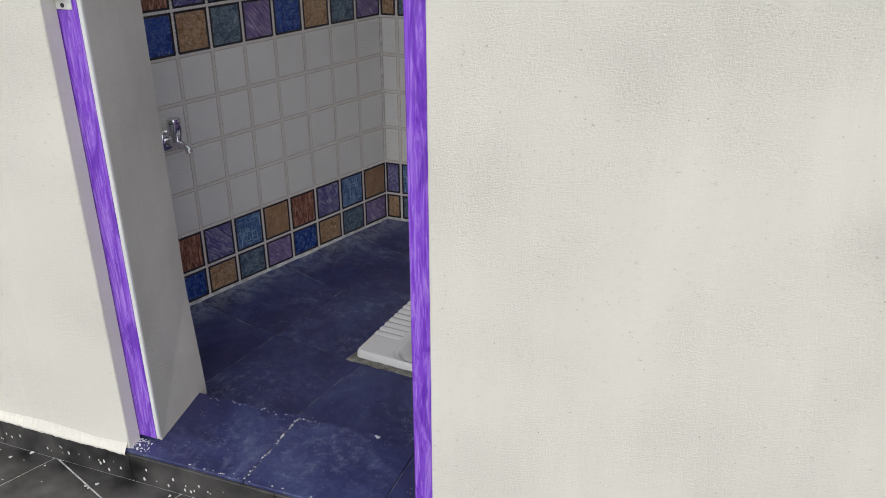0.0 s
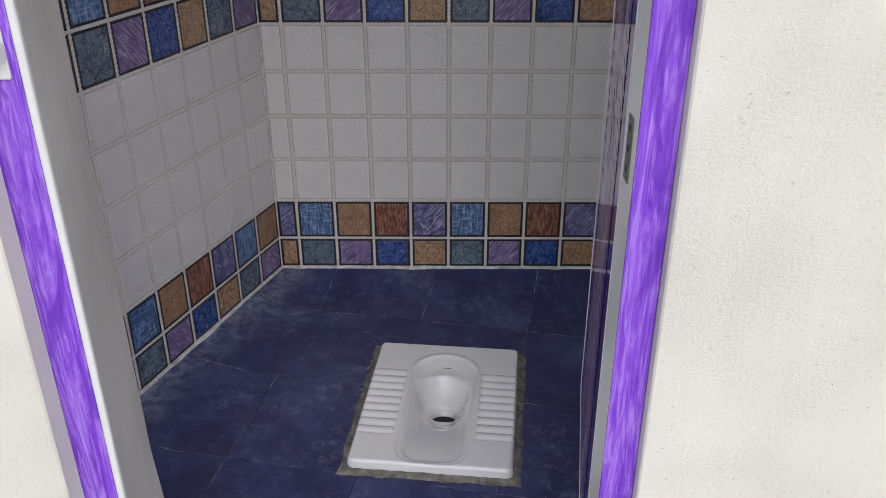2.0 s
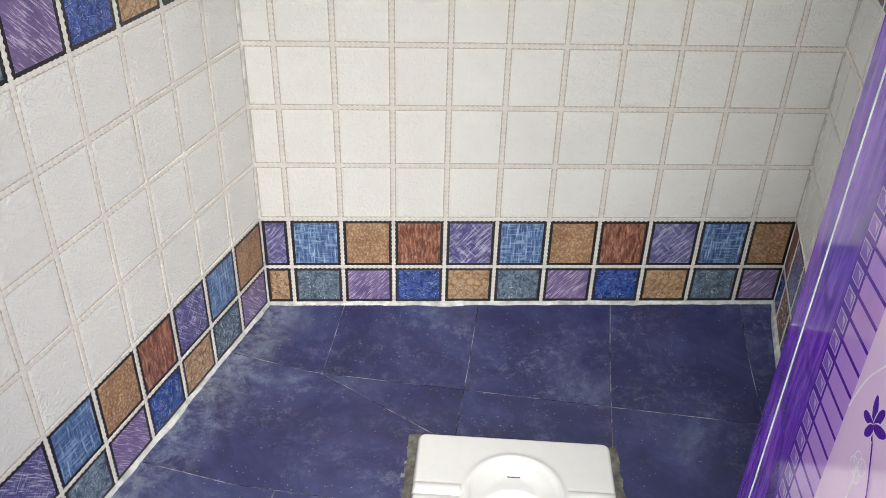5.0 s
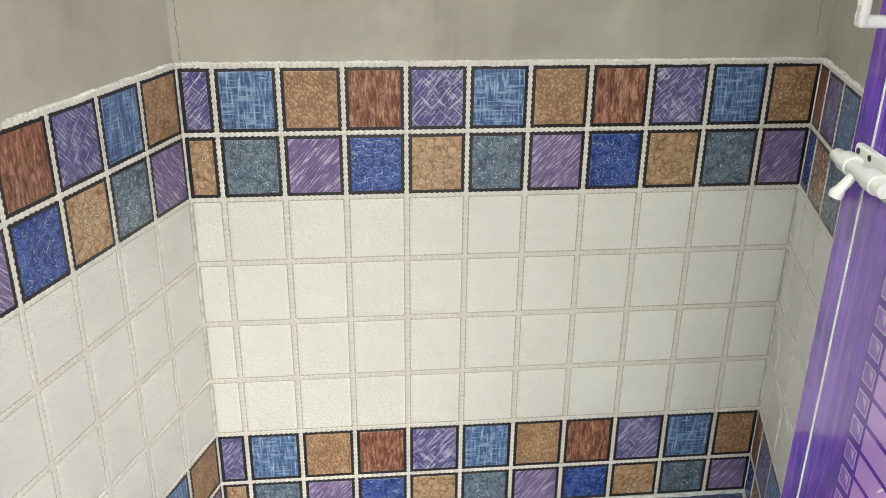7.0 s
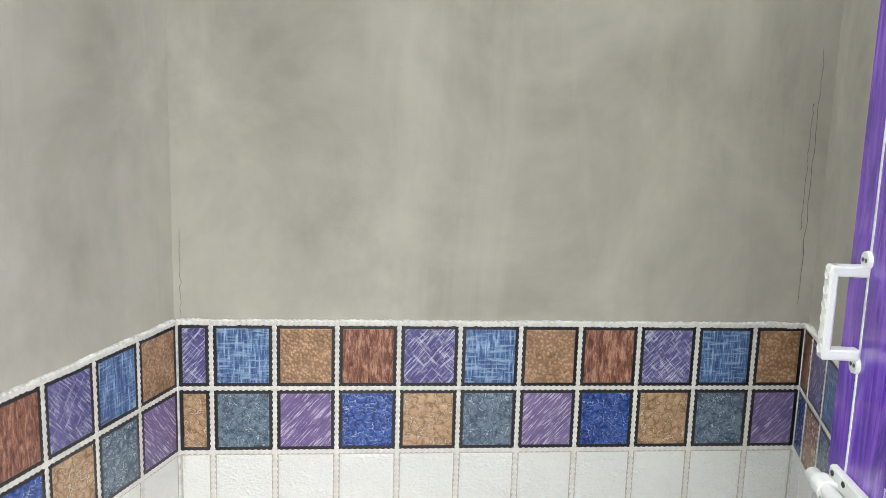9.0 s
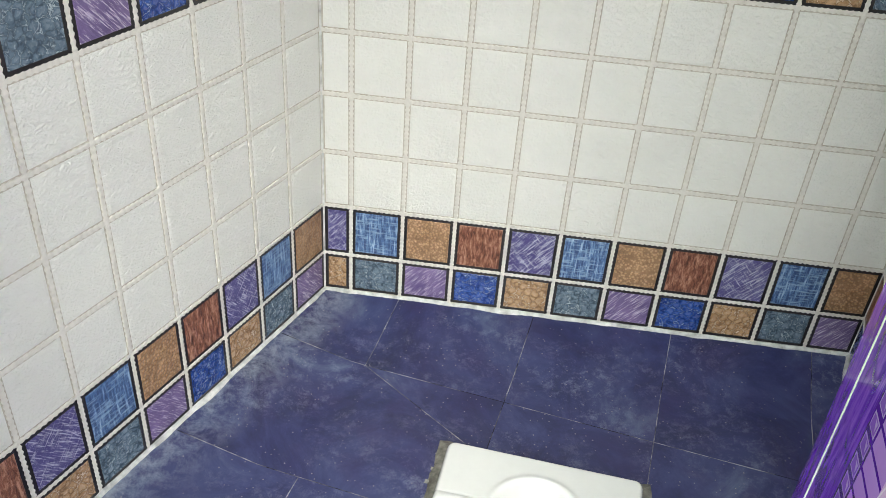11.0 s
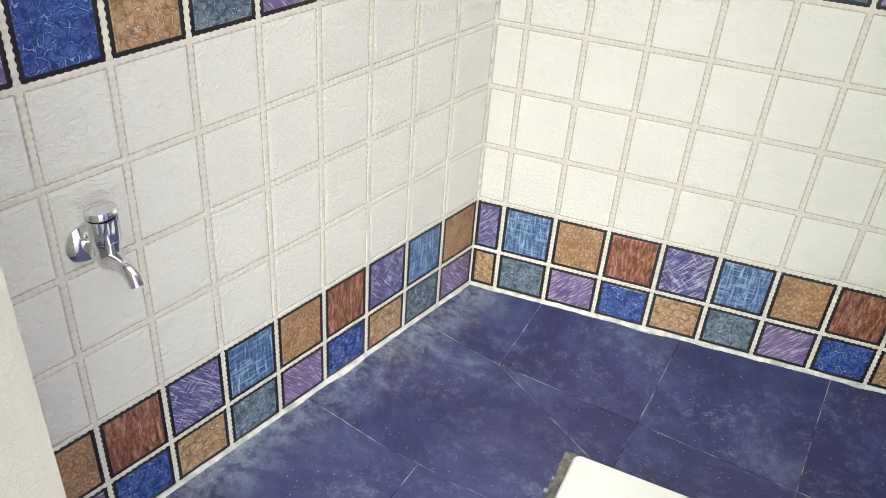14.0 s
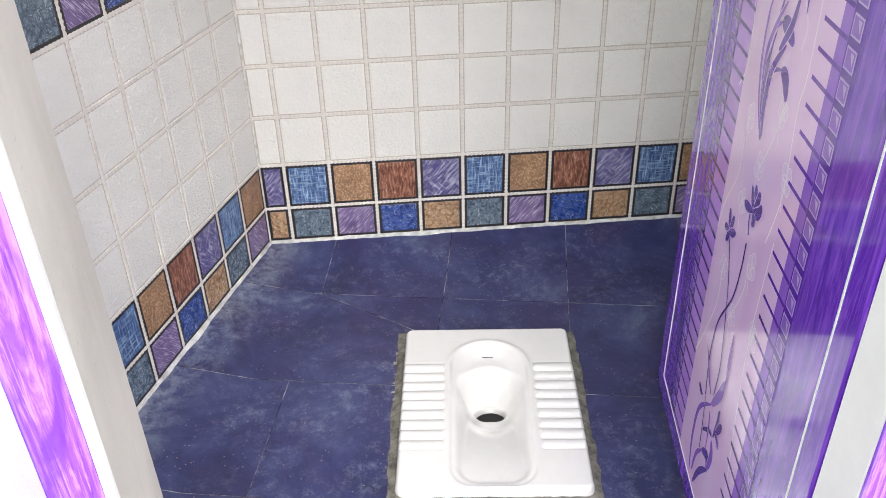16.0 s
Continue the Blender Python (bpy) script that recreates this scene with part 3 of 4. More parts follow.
def tiled(wall, length, first, top_kinds, low_kinds, side):
    """Eight rows of squares over a wall's length; its first column is `first` wide."""
    back = Build()
    back.box((0, -0.009 if side > 0 else 0.0, 0.0), (length, 0.0 if side > 0 else 0.009, TOP - 0.001))
    panel = part("tile_panel", back.mesh("tile_panel", ["groove"]), wall, "pale jointed backing of the wall tiles")
    lines = [0.0, first]
    while lines[-1] + COL < length + 0.03:
        lines.append(lines[-1] + COL)
    lines[-1] = min(lines[-1], length)
    for c, (x0, x1) in enumerate(zip(lines, lines[1:])):
        for r in range(8):
            z0, z1 = LEVELS[r], LEVELS[r + 1]
            if r in (0, 6):
                kind = low_kinds[c % 4]
            elif r in (1, 7):
                kind = top_kinds[c % 4]
            else:
                kind = "white"
            part("square", square(kind, x1 - x0, z1 - z0, side), panel, "", pose(x0, 0, z0))
    for k, z in enumerate(LEVELS[1:]):
        part("bead", bead(length, "x", side), panel, "", pose(0, 0, z))
    for x in lines[1:-1]:
        part("bead", bead(TOP - LEVELS[0], "z", side), panel, "", pose(x, 0, LEVELS[0]))
    # ragged cement line along the floor
    w = Build()
    rng = random.Random(int(length * 1000))
    n = int(length / 0.005)
    rings = []
    for i in range(n + 1):
        x = length * i / n
        h = 0.043 + 0.004 * noise.noise((x * 23, 3, length)) + rng.uniform(-0.0008, 0.0008)
        d = 0.007 + 0.008 * max(0, noise.noise((x * 11, 7, length))) + rng.uniform(-0.0006, 0.0006)
        rings.append([(x, side * -0.002, h), (x, side * 0.003, h), (x, side * d, 0.038), (x, side * (d + 0.002), 0.02)])
    w.grid(rings, 0, False)
    part("cement_line", w.mesh("cement_line", ["grout"]), wall, "ragged white cement line along the floor")
    # the same, thinner, on top of the tiles
    w = Build()
    rings = []
    for i in range(n + 1):
        x = length * i / n
        h = rng.uniform(-0.0015, 0.001) + 0.002 * noise.noise((x * 14, 1, 0))
        rings.append([(x, side * 0.0015, TOP - 0.005 + h), (x, side * 0.001, TOP + 0.004 + h), (x, side * -0.008, TOP + 0.007 + h)])
    w.grid(rings, 0, False)
    part("cement_line", w.mesh("cement_line", ["grout"]), wall, "ragged white cement line above the tiles")


tiled(wall_back, WIDE, 0.073, ["scratch", "weave", "tan", "bark"], ["pebble", "teal", "lavender", "royal"], -1)
tiled(wall_left, left_len - 0.01, 0.139, ["tan", "weave", "scratch", "bark"], ["lavender", "teal", "pebble", "royal"], 1)
tiled(wall_right, right_len - 0.01, 0.085, ["bark", "scratch", "weave", "tan"], ["royal", "pebble", "teal", "lavender"], -1)
for o in (0.0, WIDE):
    w = Build()
    w.tube([(o + (0.0005 if o == 0 else -0.0005), -0.001, 0.03), (o + (0.0005 if o == 0 else -0.0005), -0.001, TOP + 0.004)], 0.0035, 6)
    part("corner_joint", w.mesh("corner_joint", ["grout"]), wall_back, "white cement corner joint")



def crack(wall, x0, z0, z1, side, seed):
    """A thin dark hairline crack running up the plaster."""
    w = Build()
    rng = random.Random(seed)
    path, x = [], x0
    for i in range(40):
        x = x0 + 0.004 * noise.noise((i * 0.35, seed, 0)) + rng.uniform(-0.0007, 0.0007)
        path.append((x, side * -0.0066, z0 + (z1 - z0) * i / 39))
    w.tube(path, [0.0004 + 0.0007 * abs(noise.noise((i * 0.6, 9, seed))) for i in range(40)], 5)
    part("crack", w.mesh("crack", ["crack"]), wall, "dark hairline crack in the plaster")


crack(wall_back, 0.010, TOP + 0.01, TOP + 0.20, -1, 4)
crack(wall_back, WIDE - 0.022, TOP + 0.05, TOP + 0.62, -1, 8)
crack(wall_back, WIDE - 0.034, TOP + 0.22, TOP + 0.50, -1, 12)

# ---- squat pan ----
pan = tagged(new("squat_pan"), "white ceramic squat pan with ribbed foot rests in blue floor", "squat toilet")
pan.matrix_basis = pose(PAN_AT[0], PAN_AT[1], 0, 0, 0, PAN_TURN)
HOLE = (0.004, 0.062)


def smooth01(x):
    x = max(0.0, min(1.0, x))
    return x * x * (3 - 2 * x)


def stadium(x, y, r, back, front, fr):
    """Signed distance to an outline with a round back and a blunter rounded front."""
    if y > back - r:
        return math.hypot(x, y - (back - r)) - r
    if y < front + fr:
        qx = max(0.0, abs(x) - (r - fr))
        return math.hypot(qx, front + fr - y) - fr
    return abs(x) - r


def pan_z(x, y):
    hx, hy = PAN_W / 2, PAN_L / 2
    edge_d = min(hx - abs(x), hy - abs(y))
    z = 0.034
    if edge_d < 0.010:
        z -= 0.030 * (1 - math.sqrt(max(0.0, 1 - (1 - edge_d / 0.010) ** 2)))
    rim = stadium(x, y, 0.101, 0.221, -0.276, 0.060)
    lip = stadium(x, y, 0.089, 0.143, -0.268, 0.058)
    if abs(x) > 0.110 and -0.165 < y < 0.138:
        # foot rests: rounded ribs between sharp grooves
        k = ((0.138 - y) / 0.03366) % 1.0
        fade = smooth01((abs(x) - 0.110) / 0.006) * smooth01(edge_d / 0.006)
        z += fade * (0.0075 * math.sin(math.pi * k) ** 0.7 - 0.0045)
    z += 0.003 * math.exp(-(rim / 0.008) ** 2) * smooth01((y + 0.05) / 0.15)
    if rim < 0:
        # the band behind the bowl falls gently to the lip
        z -= 0.016 * smooth01(-rim / 0.055) * smooth01((y + 0.02) / 0.10) + 0.004 * smooth01(-rim / 0.010)
    if lip < 0:
        back = smooth01((y + 0.27) / 0.34)
        wall = 0.020 + 0.022 * back
        z -= (0.007 + 0.055 * back) * smooth01(-lip / wall)
        r = math.hypot(x - HOLE[0], (y - HOLE[1]) * (0.95 if y > HOLE[1] else 0.5))
        z -= 0.036 * smooth01((0.080 - r) / 0.055)
        z += 0.007 * math.exp(-(x / 0.028) ** 2 - ((y - 0.116) / 0.010) ** 2)
        hd = math.hypot((x - HOLE[0]) / 0.036, (y - HOLE[1]) / 0.025)
        z -= 0.050 * smooth01((1.12 - hd) / 0.16)
    return z


w = Build()
nx, ny = 150, 200
rings = []
for j in range(ny + 1):
    y = (j / ny - 0.5) * PAN_L
    rings.append([])
    for i in range(nx + 1):
        x = (i / nx - 0.5) * PAN_W
        cx, cy = max(0, abs(x) - PAN_W / 2 + 0.022), max(0, abs(y) - PAN_L / 2 + 0.022)
        k = max(cx, cy) / math.hypot(cx, cy) if cx > 0 and cy > 0 else 1.0
        sx = math.copysign(PAN_W / 2 - 0.022 + cx * k, x) if cx > 0 else x
        sy = math.copysign(PAN_L / 2 - 0.022 + cy * k, y) if cy > 0 else y
        rings[-1].append((sx, sy, pan_z(x, y)))
w.grid(rings, 0, False)
body = part("bowl", w.mesh("pan_bowl", ["china"], True), pan)
body.data.set_sharp_from_angle(angle=radians(75))
# near-black disc: the drain's water with the hole's shade put into its colour
w = Build()
w.grid([[(HOLE[0] + 0.039 * math.cos(a), HOLE[1] + 0.028 * math.sin(a), z) for a in [k * math.pi / 16 for k in range(32)]] for z in (-0.16, -0.098)], 0, True, True)
part("drain", w.mesh("pan_drain", ["drain"]), pan, "near-black disc for the water and shade in the drain hole")
w = Build()
w.grid([[(x, y, pan_z(x, y) + 0.0012) for x in (-0.014, -0.007, 0.0, 0.007, 0.014)] for y in (0.1752, 0.1765, 0.1776)], 0, False)
part("maker_mark", w.mesh("maker_mark", ["ink"]), pan, "small dark printed mark")

# mortar bed round the pan
w = Build()
rng = random.Random(5)


def loop(off, z, jag):
    pts, hx, hy = [], PAN_W / 2 + off, PAN_L / 2 + off
    for a, b in (((-hx, -hy), (hx, -hy)), ((hx, -hy), (hx, hy)), ((hx, hy), (-hx, hy)), ((-hx, hy), (-hx, -hy))):
        for i in range(24):
            s = i / 24
            pts.append((a[0] + s * (b[0] - a[0]) + rng.uniform(-jag, jag), a[1] + s * (b[1] - a[1]) + rng.uniform(-jag, jag), z + rng.uniform(-0.001, 0.0015) * (jag > 0)))
    return pts


w.grid([loop(-0.03, -0.01, 0), loop(-0.005, 0.010, 0.001), loop(0.004, 0.0085, 0.0015), loop(0.013, 0.005, 0.002), loop(0.020, 0.0015, 0.004)], 0, True)
mortar = tagged(part("mortar_bed", w.mesh("mortar_bed", ["mortar"]), None, "", pan.matrix_basis.copy()), "rough dark grey mortar joint around the squat pan", "mortar")

# ---- door frame ----
door_frame = tagged(new("door_frame"), "violet wood-grain PVC door frame with white inner edges", "door frame", kind="structure")
# each post: a violet face towards the yard and a white rebate behind it
for x0, x1, yf, xw0, xw1, yw, yb in ((0.012, 0.078, -1.715, 0.078, 0.089, -1.713, -1.703), (0.8528, EDGE_R - 0.0005, -1.742, 0.8534, EDGE_R - 0.0005, -1.734, -1.662)):
    w = Build()
    w.box((x0, yf, SILL + 0.010), (x1, yw if yf < -1.72 else yb, HEAD - 0.06), 0.002)
    post = part("post", w.mesh("frame_post", ["frame_wood"]), door_frame)
    w = Build()
    w.box((xw0, yw, SILL + 0.014), (xw1, yb, HEAD - 0.06), 0.002)
    part("inner_edge", w.mesh("frame_inner_edge", ["pvc"]), post, "white PVC inner edge")
w = Build()
w.box((0.012, -1.715, HEAD - 0.06), (0.916, -1.663, HEAD - 0.002), 0.003)
part("head", w.mesh("frame_head", ["frame_wood"]), door_frame)
w = Build()
w.box((0.8518, -1.708, 1.082), (0.8534, -1.680, 1.172), 0.0)
hinge = part("hinge_plate", w.mesh("hinge_plate", ["steel"]), door_frame, "dull steel hinge plate")
for z in (1.098, 1.127, 1.156):
    w = Build()
    w.tube([(0.8520, -1.694, z), (0.8508, -1.694, z)], 0.004, 10)
    part("screw", w.mesh("hinge_screw", ["hole"]), hinge)

# latch catch on the left post
catch = tagged(new("bolt_catch"), "white PVC bolt catch screwed to the violet door frame", "latch")
catch.matrix_basis = pose(0.047, -1.715, 1.262)
w = Build()
w.box((-0.020, -0.006, -0.036), (0.022, 0.0, 0.036), 0.002)
part("plate", w.mesh("catch_plate", ["pvc"]), catch)
w = Build()
w.tube([(-0.018, -0.016, 0), (0.022, -0.016, 0)], [0.013, 0.013], 16)
part("keeper", w.mesh("catch_keeper", ["pvc"], True), catch)
for z in (-0.027, 0.027):
    w = Build()
    w.tube([(0.0, -0.007, z), (0.0, -0.0055, z)], 0.005, 12)
    part("screw", w.mesh("catch_screw", ["hole"]), catch)

# ---- door leaf: x runs from the hinge to the free edge, +y is its printed face ----
DOOR_TURN = -8.2
LEAF, LOW, HIGH_L = 0.81, 0.125, HEAD - 0.07
leaf = tagged(new("door"), "open glossy violet PVC door leaf with lilac floral print", "door")
leaf.matrix_basis = axes((0.858, -1.660, 0), (-math.sin(radians(DOOR_TURN)), math.cos(radians(DOOR_TURN))), (-math.cos(radians(DOOR_TURN)), -math.sin(radians(DOOR_TURN))))
w = Build()
w.box((0.012, -0.028, LOW), (LEAF, 0.0, HIGH_L), 0.003)
panel = part("panel", w.mesh("door_panel", ["wood"]), leaf, "violet wood-grain panel")


def flat(name, pts, mat, d, label=""):
    """A printed patch d metres off the face; pts are (along, up)."""
    w = Build()
    w.face([(x, d, z) for x, z in pts])
    return part(name, w.mesh(name, [mat]), panel, label)


def rect(x0, z0, x1, z1):
    return [(x0, z0), (x1, z0), (x1, z1), (x0, z1)]


# printed bands
IN = 0.054
z0, z1 = LOW + IN, HIGH_L - IN
flat("pale_band", rect(0.236, z0, 0.555, z1), "pink", 0.0004, "pale lilac floral band")
flat("stripe_band", rect(0.210, z0, 0.237, z1), "stripe", 0.0005)
flat("lilac_band", rect(0.555, z0, 0.627, z1), "lilac", 0.0004)
flat("square_band", rect(0.174, z0, 0.210, z1), "violet", 0.0004)
flat("square_band", rect(0.627, z0, 0.666, z1), "violet", 0.0004)
w = Build()
for x0, x1, h in ((LEAF - IN - 0.0016, LEAF - IN + 0.0016, None), (0.062, 0.0652, None)):
    w.box((x0, 0.0, LOW + IN), (x1, 0.0012, HIGH_L - IN))
w.box((0.062, 0.0, LOW + IN - 0.0016), (LEAF - IN, 0.0012, LOW + IN + 0.0016))
part("white_line", w.mesh("white_line", ["pvc"]), panel, "thin white bead line")

bars, boxes, cores, shine = Build(), Build(), Build(), Build()
STEP = 0.0362
for i in range(int((z1 - z0) / STEP)):
    z = z0 + 0.012 + i * STEP
    for a, b2 in ((0.210, 0.287), (0.555, 0.627)):
        bars.face([(x, 0.0009, h) for x, h in rect(a, z, b2, z + 0.0058)])
    for a in (0.177, 0.632):
        q = rect(a, z + 0.0085, a + 0.029, z + 0.0345)
        boxes.face([(x, 0.0007, h) for x, h in q])
        cores.face([(x, 0.0010, h) for x, h in rect(a + 0.0025, z + 0.011, a + 0.0265, z + 0.032)])
        shine.face([(a + 0.005, 0.0012, z + 0.030), (a + 0.016, 0.0012, z + 0.030), (a + 0.006, 0.0012, z + 0.016)])
part("bar_print", bars.mesh("bar_print", ["violet"]), panel, "deep violet printed bars")
part("square_print", boxes.mesh("square_print", ["edge_print"]), panel)
part("square_print", cores.mesh("square_core_print", ["mid_violet"]), panel)
part("square_print", shine.mesh("square_shine_print", ["edge_print"]), panel)


def curve_through(pts, n=8):
    out = []
    for i in range(len(pts) - 1):
        p0, p1, p2, p3 = pts[max(i - 1, 0)], pts[i], pts[i + 1], pts[min(i + 2, len(pts) - 1)]
        for k in range(n):
            s = k / n
            out.append(tuple(0.5 * (2 * b1 + (c1 - a1) * s + (2 * a1 - 5 * b1 + 4 * c1 - d1) * s * s + (3 * b1 - a1 - 3 * c1 + d1) * s ** 3) for a1, b1, c1, d1 in zip(p0, p1, p2, p3)))
    return out + [pts[-1]]


def ribbon(w, pts, wide, d, taper=True, mi=0):
    c = curve_through(pts)
    n = len(c)
    ring = []
    for i, p in enumerate(c):
        a, b1 = c[max(i - 1, 0)], c[min(i + 1, n - 1)]
        k = math.hypot(b1[0] - a[0], b1[1] - a[1]) or 1
        nx_, nz_ = -(b1[1] - a[1]) / k, (b1[0] - a[0]) / k
        s = i / (n - 1)
        h = wide / 2 * ((0.12 + math.sin(math.pi * min(1, s * 0.93 + 0.05)) ** 0.8) if taper else 1)
        ring.append(((p[0] + nx_ * h, d, p[1] + nz_ * h), (p[0] - nx_ * h, d, p[1] - nz_ * h)))
    w.grid(ring, mi, False)


TALL_LEAVES = [
    ([(0.429, 0.911), (0.464, 0.957), (0.485, 1.012), (0.488, 1.077), (0.475, 1.125)], 0.007, 'mid_violet'),
    ([(0.427, 0.912), (0.451, 0.962), (0.456, 1.023), (0.444, 1.077), (0.432, 1.128)], 0.011, 'violet'),
    ([(0.427, 0.917), (0.438, 0.967), (0.429, 1.014), (0.394, 1.03)], 0.008, 'violet'),
    ([(0.394, 1.03), (0.373, 1.025), (0.356, 1.0)], 0.02, 'violet'),
    ([(0.426, 0.918), (0.438, 0.962), (0.432, 1.017), (0.394, 1.064)], 0.013, 'violet'),
    ([(0.463, 1.02), (0.451, 1.066), (0.425, 1.086)], 0.007, 'mid_violet'),
    ([(0.425, 1.086), (0.401, 1.086), (0.368, 1.073)], 0.022, 'violet'),
    ([(0.46, 0.973), (0.468, 1.023), (0.452, 1.07), (0.419, 1.115)], 0.009, 'mid_violet'),
    ([(0.419, 1.049), (0.387, 1.094), (0.377, 1.135)], 0.012, 'violet'),
]
STEM = [
    ([(0.396, 0.769), (0.406, 0.794), (0.401, 0.814)], 0.004, 'violet'),
    ([(0.475, 0.706), (0.487, 0.72), (0.489, 0.731)], 0.004, 'violet'),
]
I2 = [
    ([(0.394, 0.807), (0.396, 0.833), (0.401, 0.852)], 0.014, 'violet'),
    ([(0.394, 0.807), (0.382, 0.835), (0.38, 0.851)], 0.014, 'violet'),
    ([(0.394, 0.807), (0.408, 0.827), (0.418, 0.843)], 0.01, 'violet'),
    ([(0.398, 0.81), (0.423, 0.804), (0.44, 0.803)], 0.013, 'violet'),
    ([(0.395, 0.809), (0.371, 0.82), (0.362, 0.838)], 0.016, 'violet'),
    ([(0.394, 0.807), (0.386, 0.8), (0.389, 0.789)], 0.013, 'violet'),
]
I1 = [
    ([(0.483, 0.722), (0.492, 0.739), (0.499, 0.757)], 0.012, 'violet'),
    ([(0.483, 0.722), (0.477, 0.744), (0.472, 0.756)], 0.011, 'violet'),
    ([(0.483, 0.722), (0.504, 0.719), (0.514, 0.716)], 0.011, 'violet'),
    ([(0.483, 0.722), (0.467, 0.729), (0.452, 0.737)], 0.012, 'violet'),
    ([(0.483, 0.722), (0.489, 0.71), (0.496, 0.698)], 0.011, 'violet'),
]
STEM2 = [
    ([(0.396, 0.755), (0.396, 0.708), (0.409, 0.643), (0.457, 0.558), (0.466, 0.477), (0.449, 0.401)], 0.0045, 'violet'),
    ([(0.473, 0.707), (0.443, 0.651), (0.424, 0.593), (0.403, 0.507), (0.407, 0.438)], 0.0035, 'violet'),
]
TUFT = [
    ([(0.463, 0.196), (0.48, 0.266), (0.47, 0.35), (0.408, 0.415)], 0.01, 'mid_violet'),
    ([(0.408, 0.415), (0.376, 0.466), (0.365, 0.504)], 0.018, 'mid_violet'),
    ([(0.45, 0.21), (0.44, 0.263), (0.413, 0.3)], 0.009, 'mid_violet'),
    ([(0.413, 0.3), (0.381, 0.316), (0.368, 0.289)], 0.016, 'violet'),
    ([(0.432, 0.198), (0.407, 0.251), (0.369, 0.296)], 0.012, 'violet'),
    ([(0.369, 0.296), (0.36, 0.338), (0.374, 0.363)], 0.016, 'mid_violet'),
    ([(0.495, 0.391), (0.479, 0.386), (0.464, 0.387)], 0.01, 'violet'),
    ([(0.422, 0.425), (0.452, 0.451), (0.489, 0.487)], 0.007, 'mid_violet'),
    ([(0.361, 0.501), (0.366, 0.552), (0.368, 0.6)], 0.009, 'mid_violet'),
    ([(0.435, 0.331), (0.395, 0.366), (0.375, 0.369)], 0.008, 'violet'),
    ([(0.37, 0.374), (0.361, 0.414), (0.363, 0.442)], 0.01, 'violet'),
    ([(0.361, 0.391), (0.346, 0.417), (0.337, 0.43)], 0.013, 'violet'),
    ([(0.361, 0.391), (0.345, 0.388), (0.336, 0.378)], 0.009, 'violet'),
    ([(0.446, 0.403), (0.43, 0.315), (0.428, 0.284)], 0.004, 'violet'),
    ([(0.41, 0.398), (0.399, 0.37), (0.394, 0.319)], 0.006, 'mid_violet'),
]
VINES = [
    [(0.304, 1.156), (0.301, 1.058), (0.309, 1.007), (0.297, 0.893), (0.323, 0.8)],
    [(0.497, 0.885), (0.497, 0.818), (0.536, 0.75), (0.554, 0.689)],
    [(0.347, 0.996), (0.381, 0.924), (0.406, 0.876)],
    [(0.563, 1.083), (0.544, 0.991), (0.572, 0.939)],
    [(0.34, 1.077), (0.334, 1.108), (0.358, 1.133)],
    [(0.291, 0.82), (0.303, 0.671), (0.297, 0.544), (0.266, 0.36)],
    [(0.375, 0.733), (0.371, 0.682), (0.417, 0.592)],
    [(0.486, 0.661), (0.488, 0.566), (0.556, 0.418)],
]
BLOOMS = [(0.487, 0.921), (0.409, 0.879), (0.452, 0.797), (0.296, 0.917), (0.358, 0.987), (0.546, 1.001), (0.355, 0.738), (0.484, 0.653), (0.401, 0.614), (0.293, 0.655), (0.646, 0.741)]
inks = {"violet": Build(), "mid_violet": Build()}
lift = 0.0010
halo = Build()
for group, thin in ((TALL_LEAVES, 0), (STEM, 1), (I2, 0), (I1, 0), (STEM2, 1), (TUFT, 0)):
    for pts, wide, ink in group:
        lift += 0.00003
        ribbon(inks[ink], pts, wide * 1.1, lift, not thin)
        if not thin:
            ribbon(halo, pts, wide * 1.1 + 0.0036, lift - 0.00002, True)
# the upper bloom above the long leaves
for a in range(5):
    t0 = radians(20 + a * 72)
    o = (0.36, 1.235)
    ribbon(inks["violet"], [o, (o[0] + 0.018 * math.cos(t0), o[1] + 0.020 * math.sin(t0)), (o[0] + 0.034 * math.cos(t0 + 0.2), o[1] + 0.038 * math.sin(t0 + 0.2))], 0.017, 0.0012)
for pts, wide in (([(0.345, 1.12), (0.352, 1.18), (0.338, 1.235)], 0.006), ([(0.43, 1.14), (0.405, 1.22), (0.37, 1.28)], 0.012), ([(0.386, 1.144), (0.365, 1.21), (0.352, 1.27)], 0.011)):
    ribbon(inks["violet"], pts, wide, 0.0011)
for ink, w in inks.items():
    part("flower_print", w.mesh("flower_print", [ink]), panel, "violet printed irises and long leaves")
part("leaf_edge_print", halo.mesh("leaf_edge_print", ["petal"]), panel, "thin pale outlines of the printed leaves")
fill = Build()
w = Build()
for pts in VINES:
    ribbon(w, pts, 0.0030, 0.0007, False)
blooms = [p for p in BLOOMS + [(x + 0.03, z + 0.47) for x, z in BLOOMS[:6]] if 0.26 < p[0] < 0.53]
